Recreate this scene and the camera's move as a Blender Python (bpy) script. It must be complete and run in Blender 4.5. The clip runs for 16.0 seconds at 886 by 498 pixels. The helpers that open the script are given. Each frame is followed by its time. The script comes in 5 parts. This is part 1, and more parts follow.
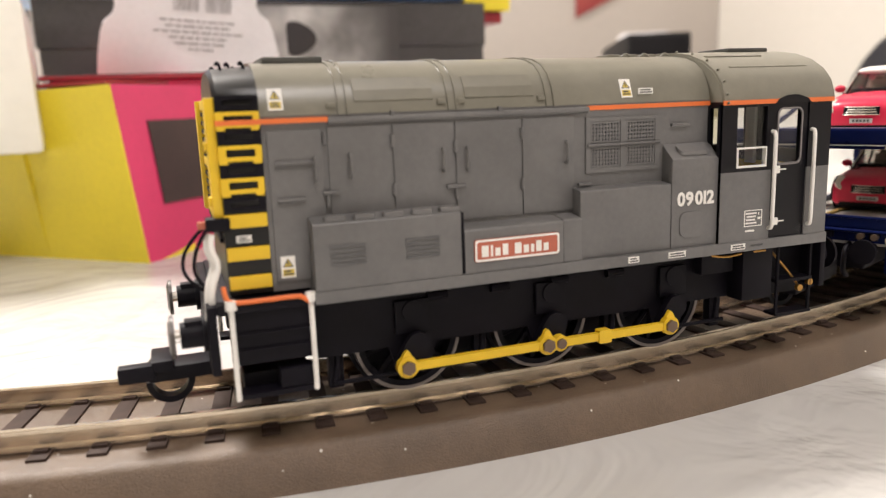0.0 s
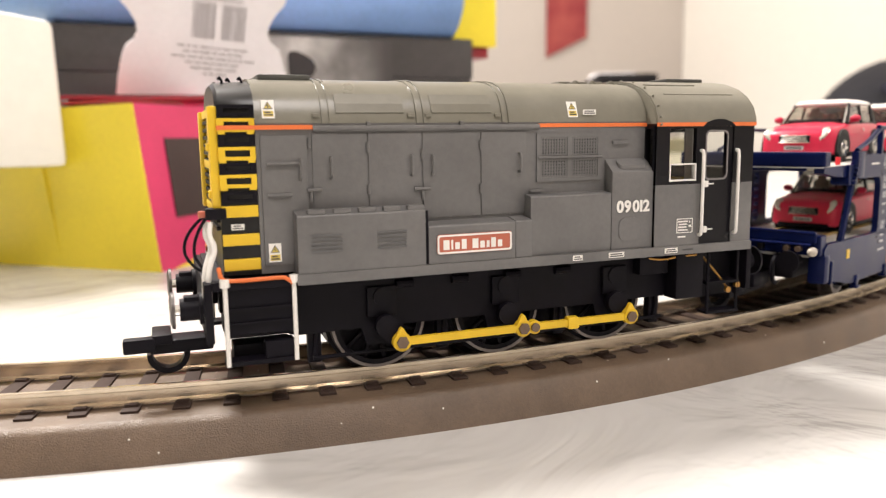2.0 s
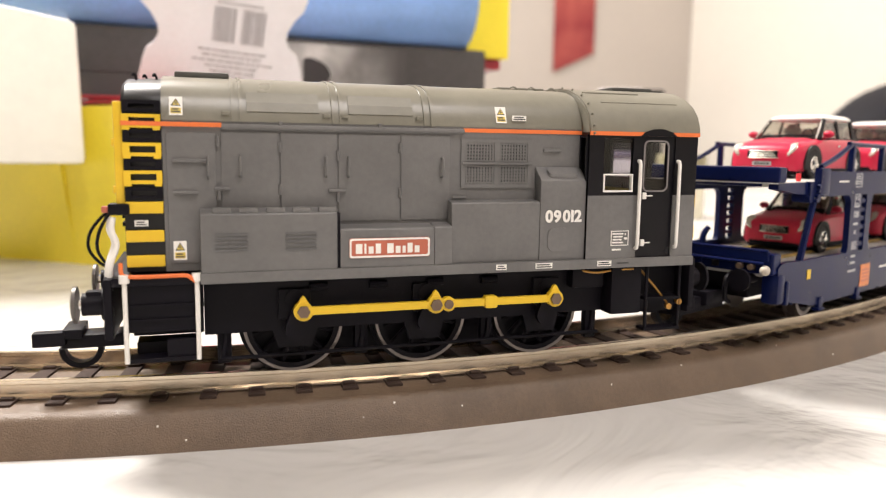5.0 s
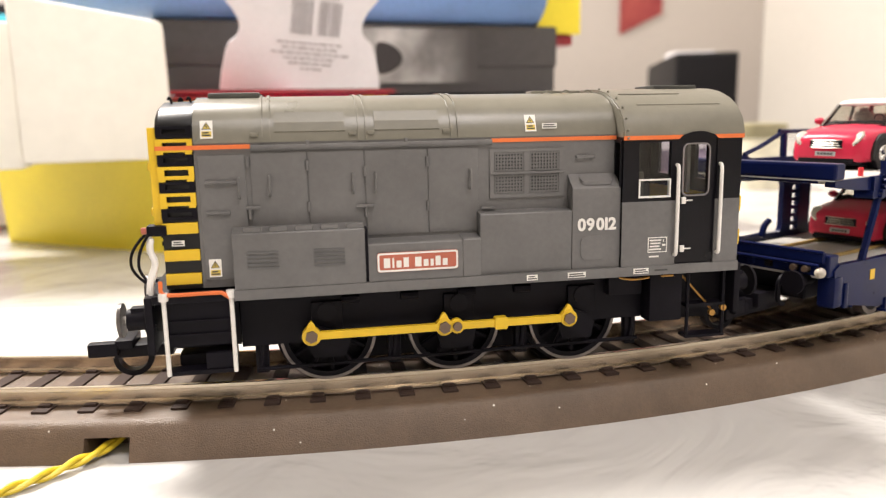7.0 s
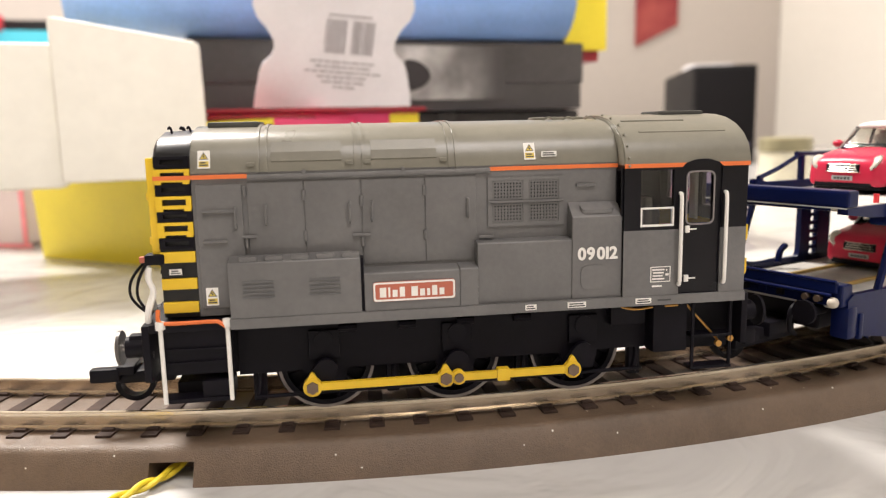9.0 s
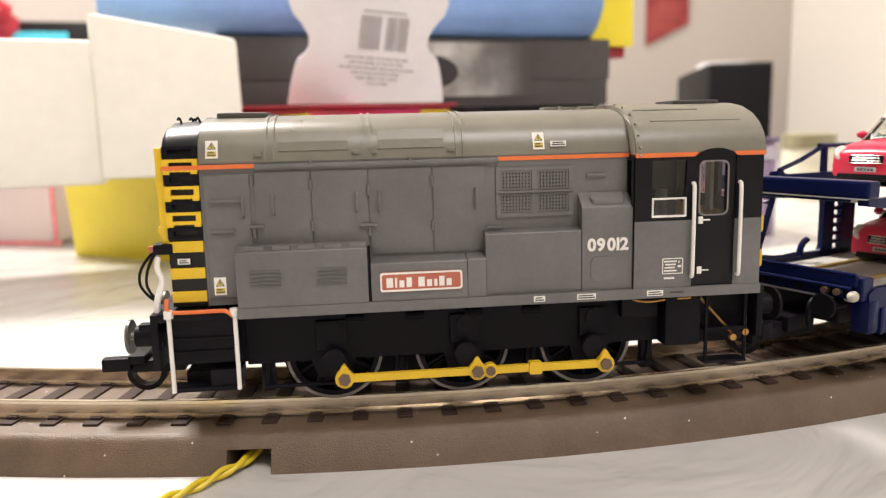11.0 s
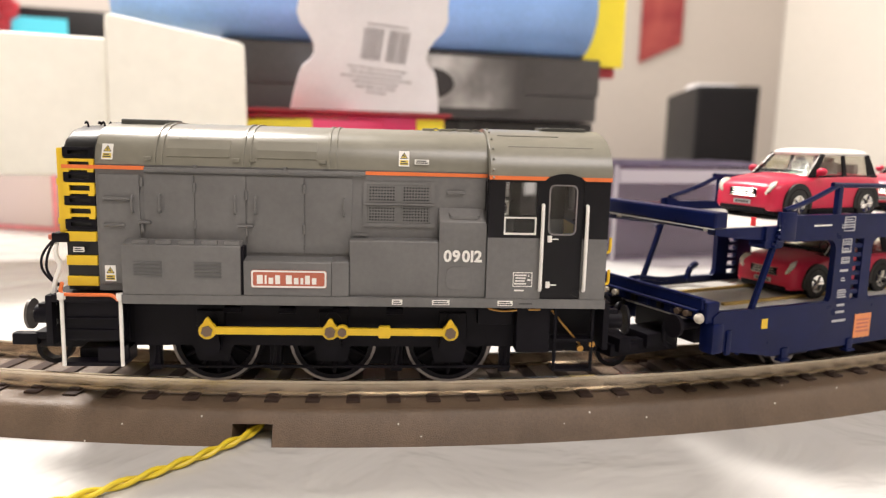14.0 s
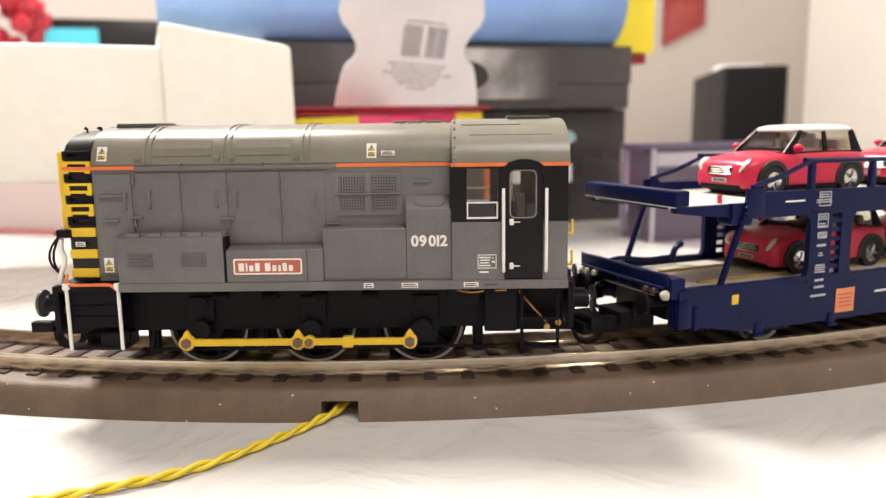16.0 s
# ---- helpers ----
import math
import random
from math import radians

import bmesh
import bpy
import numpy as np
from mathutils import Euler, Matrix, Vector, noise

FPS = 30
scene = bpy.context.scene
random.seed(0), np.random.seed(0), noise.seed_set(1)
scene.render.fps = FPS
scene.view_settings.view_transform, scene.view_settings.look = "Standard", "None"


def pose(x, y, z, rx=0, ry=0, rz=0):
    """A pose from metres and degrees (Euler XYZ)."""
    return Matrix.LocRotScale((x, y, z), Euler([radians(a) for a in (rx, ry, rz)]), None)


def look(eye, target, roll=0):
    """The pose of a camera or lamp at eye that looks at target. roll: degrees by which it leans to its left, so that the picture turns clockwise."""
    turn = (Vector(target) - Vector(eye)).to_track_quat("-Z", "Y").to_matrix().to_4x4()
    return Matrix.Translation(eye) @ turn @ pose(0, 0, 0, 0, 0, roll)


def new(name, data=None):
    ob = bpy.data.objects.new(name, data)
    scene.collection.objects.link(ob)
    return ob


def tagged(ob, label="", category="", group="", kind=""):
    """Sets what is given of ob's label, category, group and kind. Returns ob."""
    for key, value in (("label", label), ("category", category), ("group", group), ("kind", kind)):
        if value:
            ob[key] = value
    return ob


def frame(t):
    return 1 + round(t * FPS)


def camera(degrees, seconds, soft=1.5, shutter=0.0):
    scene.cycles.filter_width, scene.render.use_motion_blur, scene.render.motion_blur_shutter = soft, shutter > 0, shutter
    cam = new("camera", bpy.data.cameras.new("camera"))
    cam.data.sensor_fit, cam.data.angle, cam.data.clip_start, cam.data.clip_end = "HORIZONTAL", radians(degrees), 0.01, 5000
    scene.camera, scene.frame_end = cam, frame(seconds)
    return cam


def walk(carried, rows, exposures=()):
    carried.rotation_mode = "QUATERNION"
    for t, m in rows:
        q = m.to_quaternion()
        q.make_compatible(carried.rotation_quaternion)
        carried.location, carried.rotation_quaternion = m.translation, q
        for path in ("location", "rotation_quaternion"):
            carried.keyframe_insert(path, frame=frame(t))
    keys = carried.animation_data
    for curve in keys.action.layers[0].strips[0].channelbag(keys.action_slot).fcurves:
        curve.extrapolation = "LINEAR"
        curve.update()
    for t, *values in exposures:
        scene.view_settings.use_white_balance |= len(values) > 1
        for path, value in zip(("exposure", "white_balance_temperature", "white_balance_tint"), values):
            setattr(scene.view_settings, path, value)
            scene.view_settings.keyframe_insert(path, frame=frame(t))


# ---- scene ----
# millimetres in the building code; MM turns them into metres
MM = 0.001
R = 358.2            # radius of the track's middle line
RAIL = 8.7           # height of the datum of track and train above the table
RAIL_TOP = 0.82      # height of the rail heads above that datum

cam = camera(61.4, 16.0, soft=1.2, shutter=0.3)
cam.data.dof.use_dof = True
cam.data.dof.focus_distance = 0.130
cam.data.dof.aperture_fstop = 21.0
CAMERA_ROWS = [
    (0.0, -53.29, -111.84, 42.80, 79.006, 2.084, -20.309),
    (0.5, -58.07, -108.52, 40.53, 79.123, 0.675, -22.136),
    (1.0, -67.76, -115.18, 41.13, 79.646, 0.124, -23.332),
    (1.5, -71.83, -126.28, 40.27, 80.439, 0.745, -22.667),
    (2.0, -71.29, -127.19, 39.42, 81.574, 0.788, -22.710),
    (2.5, -71.17, -126.64, 38.85, 82.571, 0.601, -23.502),
    (3.0, -71.40, -127.10, 38.39, 83.090, 0.388, -23.790),
    (3.5, -72.37, -127.95, 38.05, 83.224, 0.158, -23.843),
    (6.0, -79.61, -131.11, 38.14, 80.872, -0.671, -20.667),
    (6.5, -81.26, -132.90, 42.96, 79.913, 0.848, -18.736),
    (7.0, -82.15, -129.09, 45.42, 79.966, 1.024, -17.741),
    (7.5, -85.08, -128.23, 46.84, 80.206, 1.036, -16.967),
    (8.0, -86.79, -127.83, 48.18, 80.611, 1.080, -16.844),
    (10.5, -97.63, -125.27, 47.77, 80.874, 1.482, -16.655),
    (11.0, -101.11, -124.55, 46.40, 80.886, 1.415, -16.367),
    (11.5, -103.75, -125.53, 43.81, 80.823, 1.421, -16.284),
    (12.0, -104.96, -125.90, 45.65, 80.820, 0.989, -16.306),
    (12.5, -106.16, -125.47, 47.53, 80.460, 0.273, -16.664),
    (13.0, -108.03, -124.50, 48.38, 80.504, -0.368, -17.175),
    (13.5, -106.80, -134.92, 46.11, 81.029, -1.692, -16.829),
    (14.0, -106.36, -138.57, 48.77, 81.244, -1.542, -16.996),
    (14.5, -109.91, -138.71, 45.15, 81.242, -1.292, -17.132),
    (15.0, -110.12, -141.63, 47.18, 81.138, -0.797, -16.592),
    (15.5, -113.11, -146.38, 45.91, 81.287, -0.723, -16.090),
    (16.0, -117.28, -145.17, 48.49, 80.690, 0.782, -15.397),
]
walk(cam, [(t, pose(x * MM, y * MM, (z + RAIL) * MM, rx, ry, rz)) for t, x, y, z, rx, ry, rz in CAMERA_ROWS],
     exposures=[(0.0, 0.15), (1.0, 0.29), (3.5, 0.37), (6.5, 0.36), (8.0, 0.23), (12.0, 0.21), (13.0, 0.22), (16.0, 0.27)])

# how far the train has run along the curve (mm, negative to the left)
RUN_T = [0.0, 0.5, 1.0, 1.5, 2.0, 2.5, 3.0, 3.5, 6.0, 6.5, 7.0, 7.5, 8.0, 10.5, 11.0, 11.5, 12.0, 12.5, 13.0, 13.5, 14.0, 14.5, 15.0, 15.5, 16.0]
RUN_S = [0.0, -3.2, -6.1, -8.8, -11.4, -14.1, -17.0, -19.9, -35.6, -38.1, -40.6, -42.7, -45.4, -59.0, -61.7, -64.3, -67.0, -70.2, -74.0, -78.3, -83.2, -87.6, -91.6, -96.4, -102.0]


def run(t):
    return float(np.interp(t, RUN_T, RUN_S))


def on_track(arc, inset=0.0, z=RAIL):
    """The pose of a thing whose middle stands at that arc of the curve."""
    a = arc / R
    r = R - inset
    return pose(r * math.sin(a) * MM, (R - r * math.cos(a)) * MM, z * MM, 0, 0, math.degrees(a))


# ---- light: a warm room lamp beyond the train, an added fill lamp behind the camera, white walls ----
world = bpy.data.worlds.new("room_world")
scene.world = world
world.use_nodes = True
world.node_tree.nodes["Background"].inputs[0].default_value = (1.0, 0.93, 0.84, 1)
world.node_tree.nodes["Background"].inputs[1].default_value = 0.03


def area_lamp(name, eye, target, size, watts, colour):
    data = bpy.data.lights.new(name, "AREA")
    data.shape, data.size, data.energy, data.color = "DISK", size, watts, colour
    ob = new(name, data)
    ob.matrix_world = look(eye, target)
    return ob


area_lamp("unseen_lamp", (-0.40, 0.90, 1.45), (-0.1, 0.1, 0), 0.46, 53, (1.0, 0.93, 0.87))
# fill lamp with no known source, added to brighten the near sides
area_lamp("unseen_lamp", (0.10, -0.90, 1.60), (0.05, 0.15, 0), 0.9, 20.5, (1.0, 0.93, 0.91))


# ---- materials ----
def material(name, colour, rough=0.5, metal=0.0, vary=0.12, scale=600.0, bump=0.05, bump_scale=2500.0, coat=0.0, spec=0.5, second=None, mix_scale=120.0):
    """A surface with two scales of variation: broad patches and fine grain, and a fine relief."""
    m = bpy.data.materials.new(name)
    m.use_nodes = True
    nt = m.node_tree
    n, l = nt.nodes, nt.links
    p = n["Principled BSDF"]
    tc = n.new("ShaderNodeTexCoord")
    big, fine = n.new("ShaderNodeTexNoise"), n.new("ShaderNodeTexNoise")
    big.inputs["Scale"].default_value, fine.inputs["Scale"].default_value = mix_scale, scale
    big.inputs["Detail"].default_value, fine.inputs["Detail"].default_value = 3, 4
    l.new(tc.outputs["Object"], big.inputs["Vector"])
    l.new(tc.outputs["Object"], fine.inputs["Vector"])
    dark = tuple(c * (1 - vary) for c in colour[:3])
    light = second or tuple(min(1, c * (1 + vary)) for c in colour[:3])
    r1 = n.new("ShaderNodeValToRGB")
    r1.color_ramp.elements[0].position, r1.color_ramp.elements[1].position = 0.35, 0.68
    r1.color_ramp.elements[0].color, r1.color_ramp.elements[1].color = (*dark, 1), (*light[:3], 1)
    l.new(big.outputs["Fac"], r1.inputs["Fac"])
    mx = n.new("ShaderNodeMix")
    mx.data_type, mx.blend_type = "RGBA", "MULTIPLY"
    mx.inputs["Factor"].default_value = 1.0
    r2 = n.new("ShaderNodeValToRGB")
    r2.color_ramp.elements[0].position, r2.color_ramp.elements[1].position = 0.3, 0.7
    g = 1 - vary
    r2.color_ramp.elements[0].color, r2.color_ramp.elements[1].color = (g, g, g, 1), (1, 1, 1, 1)
    l.new(fine.outputs["Fac"], r2.inputs["Fac"])
    l.new(r1.outputs["Color"], mx.inputs["A"])
    l.new(r2.outputs["Color"], mx.inputs["B"])
    l.new(mx.outputs["Result"], p.inputs["Base Color"])
    rr = n.new("ShaderNodeMapRange")
    rr.inputs["To Min"].default_value, rr.inputs["To Max"].default_value = max(0.03, rough - 0.08), min(1, rough + 0.08)
    l.new(big.outputs["Fac"], rr.inputs["Value"])
    l.new(rr.outputs["Result"], p.inputs["Roughness"])
    p.inputs["Metallic"].default_value, p.inputs["Specular IOR Level"].default_value = metal, spec
    p.inputs["Coat Weight"].default_value = coat
    if bump:
        nb = n.new("ShaderNodeTexNoise")
        nb.inputs["Scale"].default_value, nb.inputs["Detail"].default_value = bump_scale, 2
        l.new(tc.outputs["Object"], nb.inputs["Vector"])
        b = n.new("ShaderNodeBump")
        b.inputs["Strength"].default_value, b.inputs["Distance"].default_value = bump, 0.0003
        l.new(nb.outputs["Fac"], b.inputs["Height"])
        l.new(b.outputs["Normal"], p.inputs["Normal"])
    return m


def glass(name, colour=(0.96, 0.97, 0.96), rough=0.05, clear=0.97, haze=0.0):
    """Thin clear glass or plastic; haze is the share of light that a cloudy sheet scatters."""
    m = bpy.data.materials.new(name)
    m.use_nodes = True
    n, l = m.node_tree.nodes, m.node_tree.links
    n.remove(n["Principled BSDF"])
    tr, gl, mix, fr = n.new("ShaderNodeBsdfTransparent"), n.new("ShaderNodeBsdfGlossy"), n.new("ShaderNodeMixShader"), n.new("ShaderNodeLayerWeight")
    tr.inputs[0].default_value = (*[c * clear for c in colour], 1)
    gl.inputs["Roughness"].default_value = rough
    fr.inputs["Blend"].default_value = 0.5
    power, weak = n.new("ShaderNodeMath"), n.new("ShaderNodeMath")
    power.operation, weak.operation = "POWER", "MULTIPLY_ADD"
    power.inputs[1].default_value, weak.inputs[1].default_value, weak.inputs[2].default_value = 4.0, 0.6, 0.035
    l.new(fr.outputs["Facing"], power.inputs[0])
    l.new(power.outputs[0], weak.inputs[0])
    l.new(weak.outputs[0], mix.inputs[0])
    l.new(tr.outputs[0], mix.inputs[1])
    l.new(gl.outputs[0], mix.inputs[2])
    if haze:
        df, mh = n.new("ShaderNodeBsdfDiffuse"), n.new("ShaderNodeMixShader")
        df.inputs[0].default_value = (*colour, 1)
        mh.inputs[0].default_value = haze
        l.new(tr.outputs[0], mh.inputs[1])
        l.new(df.outputs[0], mh.inputs[2])
        l.new(mh.outputs[0], mix.inputs[1])
    l.new(mix.outputs[0], n["Material Output"].inputs[0])
    return m


def glow(name, colour, strength):
    m = bpy.data.materials.new(name)
    m.use_nodes = True
    p = m.node_tree.nodes["Principled BSDF"]
    p.inputs["Base Color"].default_value = (*colour, 1)
    p.inputs["Emission Color"].default_value, p.inputs["Emission Strength"].default_value = (*colour, 1), strength
    return m


GREY = material("grey_body_paint", (0.143, 0.140, 0.139), 0.42, vary=0.11, mix_scale=85, scale=1100, bump=0.08)
OLIVE = material("olive_grey_roof_paint", (0.19, 0.18, 0.145), 0.30, vary=0.07)
BLACK = material("black_plastic", (0.0060, 0.0050, 0.0085), 0.5, vary=0.2, spec=0.14)
CABBLACK = material("black_cab_paint", (0.005, 0.0045, 0.007), 0.3, vary=0.15, spec=0.25)
YELLOW = material("yellow_paint", (0.74, 0.485, 0.018), 0.4, vary=0.06)
ORANGE = material("orange_line_paint", (0.75, 0.17, 0.04), 0.45, vary=0.06)
WHITE = material("white_plastic", (0.82, 0.80, 0.76), 0.4, vary=0.05)
KNOB = material("cream_knob_plastic", (0.52, 0.47, 0.40), 0.5, vary=0.15)
PLATE = material("red_orange_plate", (0.47, 0.125, 0.075), 0.35, vary=0.05)
INK = material("dark_print", (0.05, 0.05, 0.05), 0.5, vary=0.1)
STEEL = material("steel", (0.55, 0.51, 0.46), 0.28, metal=0.9, vary=0.15)
TYRE_STEEL = material("wheel_rim_steel", (0.21, 0.185, 0.175), 0.38, metal=0.8, vary=0.15)
BOLT = material("brown_bolt_metal", (0.16, 0.11, 0.08), 0.45, metal=0.4, vary=0.15)
RAILMAT = material("nickel_rail", (0.74, 0.64, 0.51), 0.21, metal=0.85, vary=0.12, scale=900)
SLEEPER = material("brown_sleeper_plastic", (0.056, 0.036, 0.029), 0.65, vary=0.15, spec=0.15)
BED = material("brown_grey_roadbed_plastic", (0.134, 0.090, 0.059), 0.42, vary=0.16, scale=1500, bump=0.5, bump_scale=4200)
BLUE = material("dark_blue_wagon_plastic", (0.0040, 0.0085, 0.054), 0.30, vary=0.12, spec=0.13)
DECK = material("grey_wagon_deck", (0.52, 0.50, 0.46), 0.6, vary=0.1)
RED = material("red_car_paint", (0.60, 0.028, 0.072), 0.30, vary=0.05, bump=0.0, coat=0.08, spec=0.3)
RUBBER = material("black_rubber", (0.015, 0.014, 0.014), 0.6, vary=0.15)
CHROME = material("chrome", (0.75, 0.74, 0.72), 0.15, metal=1.0, vary=0.05, bump=0)
LAMPGLASS = material("headlamp_lens", (0.60, 0.57, 0.50), 0.14, vary=0.1, bump=0)
PANE = glass("cab_window_glass")
CARGLASS = glass("tinted_car_glass", (0.93, 0.92, 0.89), 0.06, 0.97)
CARSEAT = material("grey_car_seat", (0.30, 0.27, 0.24), 0.6, vary=0.15)
LABEL_YELLOW = material("label_yellow", (0.70, 0.53, 0.10), 0.5, vary=0.06)
WIRE = material("yellow_wire_insulation", (0.72, 0.55, 0.03), 0.4, vary=0.1)


def flecks(m, scale=190.0, size=0.045, colour=(0.75, 0.72, 0.66)):
    """Sparse pale flecks moulded into a surface."""
    n, l = m.node_tree.nodes, m.node_tree.links
    p = n["Principled BSDF"]
    old = p.inputs["Base Color"].links[0].from_socket
    tc, v, ramp, mx = n.new("ShaderNodeTexCoord"), n.new("ShaderNodeTexVoronoi"), n.new("ShaderNodeMath"), n.new("ShaderNodeMix")
    v.inputs["Scale"].default_value = scale
    l.new(tc.outputs["Object"], v.inputs["Vector"])
    ramp.operation = "LESS_THAN"
    ramp.inputs[1].default_value = size
    l.new(v.outputs["Distance"], ramp.inputs[0])
    mx.data_type = "RGBA"
    l.new(ramp.outputs[0], mx.inputs["Factor"])
    l.new(old, mx.inputs["A"])
    mx.inputs["B"].default_value = (*colour, 1)
    l.new(mx.outputs["Result"], p.inputs["Base Color"])


# pale specks of the plastic, set denser to paint in its sparkle too
flecks(BED, 280.0, 0.05)
BRASS = material("brass", (0.45, 0.24, 0.06), 0.35, metal=0.7, vary=0.15)


# ---- building helpers (millimetres) ----
def mesh_object(name, bm, mat, parent=None, label="", smooth=False):
    me = bpy.data.meshes.new(name)
    bmesh.ops.scale(bm, vec=(MM, MM, MM), verts=bm.verts)
    bmesh.ops.recalc_face_normals(bm, faces=bm.faces)
    bm.to_mesh(me)
    bm.free()
    me.materials.append(mat)
    if smooth:
        me.shade_smooth()
        me.set_sharp_from_angle(angle=radians(35))
    ob = new(name, me)
    if parent:
        ob.parent = parent
    if label:
        ob["label"] = label
    return ob


def part(name, bm, mat, parent, label="", smooth=True):
    return mesh_object(name, bm, mat, parent, label, smooth)


def thing(name, label, category, m=None, group="", kind=""):
    ob = new(name)
    ob.empty_display_size = 0.01
    tagged(ob, label, category, group, kind)
    if m is not None:
        ob.matrix_world = m
    return ob


def bevelled(bm, verts, w):
    if w:
        edges = {e for v in verts for e in v.link_edges}
        bmesh.ops.bevel(bm, geom=list(edges), offset=w, segments=2, profile=0.6, affect="EDGES")


def box(bm, x0, x1, y0, y1, z0, z1, w=0.0, taper=None):
    """A box with bevelled edges. taper: (dx, dy) by which each side of the top draws in."""
    vs = []
    tx, ty = taper or (0, 0)
    for x, y, z in ((x0, y0, z0), (x1, y0, z0), (x1, y1, z0), (x0, y1, z0), (x0 + tx, y0 + ty, z1), (x1 - tx, y0 + ty, z1), (x1 - tx, y1 - ty, z1), (x0 + tx, y1 - ty, z1)):
        vs.append(bm.verts.new((x, y, z)))
    for f in ((3, 2, 1, 0), (4, 5, 6, 7), (0, 1, 5, 4), (1, 2, 6, 5), (2, 3, 7, 6), (3, 0, 4, 7)):
        bm.faces.new([vs[i] for i in f])
    bevelled(bm, vs, w)
    return bm


def boxed(*args, **kw):
    return box(bmesh.new(), *args, **kw)


def loft(bm, rings, caps=True, closed=True):
    """Joins rings of equally many points."""
    vr = [[bm.verts.new(p) for p in ring] for ring in rings]
    k = len(vr[0])
    for a, b in zip(vr, vr[1:]):
        for i in range(k if closed else k - 1):
            j = (i + 1) % k
            bm.faces.new((a[i], a[j], b[j], b[i]))
    if caps and closed:
        bm.faces.new(vr[0][::-1])
        bm.faces.new(vr[-1])
    return bm


def rod(bm, p, q, r, seg=10, r2=None):
    p, q = Vector(p), Vector(q)
    d = (q - p).normalized()
    u = d.orthogonal().normalized()
    v = d.cross(u)
    ring = lambda c, rr: [c + rr * (math.cos(2 * math.pi * i / seg) * u + math.sin(2 * math.pi * i / seg) * v) for i in range(seg)]
    return loft(bm, [ring(p, r), ring(q, r2 or r)])


def tube(bm, pts, r, seg=8, steps=6):
    """A round wire through the points, smoothed."""
    P = [Vector(p) for p in pts]
    ext = [2 * P[0] - P[1], *P, 2 * P[-1] - P[-2]]
    line = []
    for i in range(1, len(ext) - 2):
        a, b, c, d = ext[i - 1:i + 3]
        for k in range(steps):
            t = k / steps
            line.append(0.5 * (2 * b + (c - a) * t + (2 * a - 5 * b + 4 * c - d) * t * t + (3 * b - a - 3 * c + d) * t ** 3))
    line.append(P[-1])
    rings = []
    u = None
    for i, p in enumerate(line):
        d = (line[min(i + 1, len(line) - 1)] - line[max(i - 1, 0)]).normalized()
        u = d.orthogonal().normalized() if u is None else (u - d * u.dot(d)).normalized()
        v = d.cross(u)
        rings.append([p + r * (math.cos(2 * math.pi * j / seg) * u + math.sin(2 * math.pi * j / seg) * v) for j in range(seg)])
    return loft(bm, rings)


def prism(bm, poly, axis, a, b):
    """A polygon pushed along an axis from a to b. axis x: (y, z); axis y: (x, z); axis z: (x, y)."""
    put = {"x": lambda s, u, v: (s, u, v), "y": lambda s, u, v: (u, s, v), "z": lambda s, u, v: (u, v, s)}[axis]
    return loft(bm, [[put(a, u, v) for u, v in poly], [put(b, u, v) for u, v in poly]])


def arc_points(cx, cy, r, a0, a1, k):
    return [(cx + r * math.cos(radians(a0 + (a1 - a0) * i / k)), cy + r * math.sin(radians(a0 + (a1 - a0) * i / k))) for i in range(k + 1)]


def round_rect(x0, x1, z0, z1, r, k=4):
    return arc_points(x1 - r, z1 - r, r, 0, 90, k) + arc_points(x0 + r, z1 - r, r, 90, 180, k) + arc_points(x0 + r, z0 + r, r, 180, 270, k) + arc_points(x1 - r, z0 + r, r, 270, 360, k)


def panel(bm, u0, u1, v0, v1, holes, axis, a, b):
    """A wall from a to b along the axis, with rectangular openings (u0, u1, v0, v1)."""
    us = sorted({u0, u1, *[h[i] for h in holes for i in (0, 1)]})
    vs = sorted({v0, v1, *[h[i] for h in holes for i in (2, 3)]})
    for p, q in zip(us, us[1:]):
        for r, s in zip(vs, vs[1:]):
            cu, cv = (p + q) / 2, (r + s) / 2
            if not any(h[0] < cu < h[1] and h[2] < cv < h[3] for h in holes):
                prism(bm, [(p, r), (q, r), (q, s), (p, s)], axis, a, b)
    bmesh.ops.remove_doubles(bm, verts=bm.verts, dist=1e-4)
    return bm


def ring_plate(bm, outer, inner, axis, a, b):
    """A frame between two outlines of equally many points."""
    put = {"x": lambda s, u, v: (s, u, v), "y": lambda s, u, v: (u, s, v)}[axis]
    rings = [[put(s, *p) for p in o] for s, o in ((a, outer), (b, outer), (b, inner), (a, inner), (a, outer))]
    return loft(bm, rings, caps=False)


# ---- the room ----
def slab(name, x0, x1, y0, y1, z0, z1, mat, label, category):
    ob = mesh_object(name, boxed(x0, x1, y0, y1, z0, z1), mat)
    return tagged(ob, label, category, kind="structure")


WALL = material("white_wall_paint", (0.80, 0.765, 0.70), 0.8, vary=0.03, scale=60, mix_scale=2.0, bump=0.1, bump_scale=200)
FLOORMAT = material("brown_carpet", (0.22, 0.17, 0.13), 0.9, vary=0.2, scale=400, mix_scale=5)
slab("floor", -2600, 2400, -2400, 1800, -780, -740, FLOORMAT, "plain brown carpet floor below the table", "floor")
# darker version of the wall paint: the far wall's shade is in the colour
SHADED_WALL = material("shaded_beige_wall_paint", (0.54, 0.49, 0.45), 0.8, vary=0.04, scale=60, mix_scale=2.0, bump=0.1, bump_scale=200)
slab("wall_north", -2600, 1420, 1500, 1620, -740, 1750, SHADED_WALL, "room wall behind the table, shade put into its beige-grey paint", "wall")
slab("wall_east", 1300, 1420, -2400, 1498, -740, 1750, WALL, "off-white painted side wall of the room", "wall")
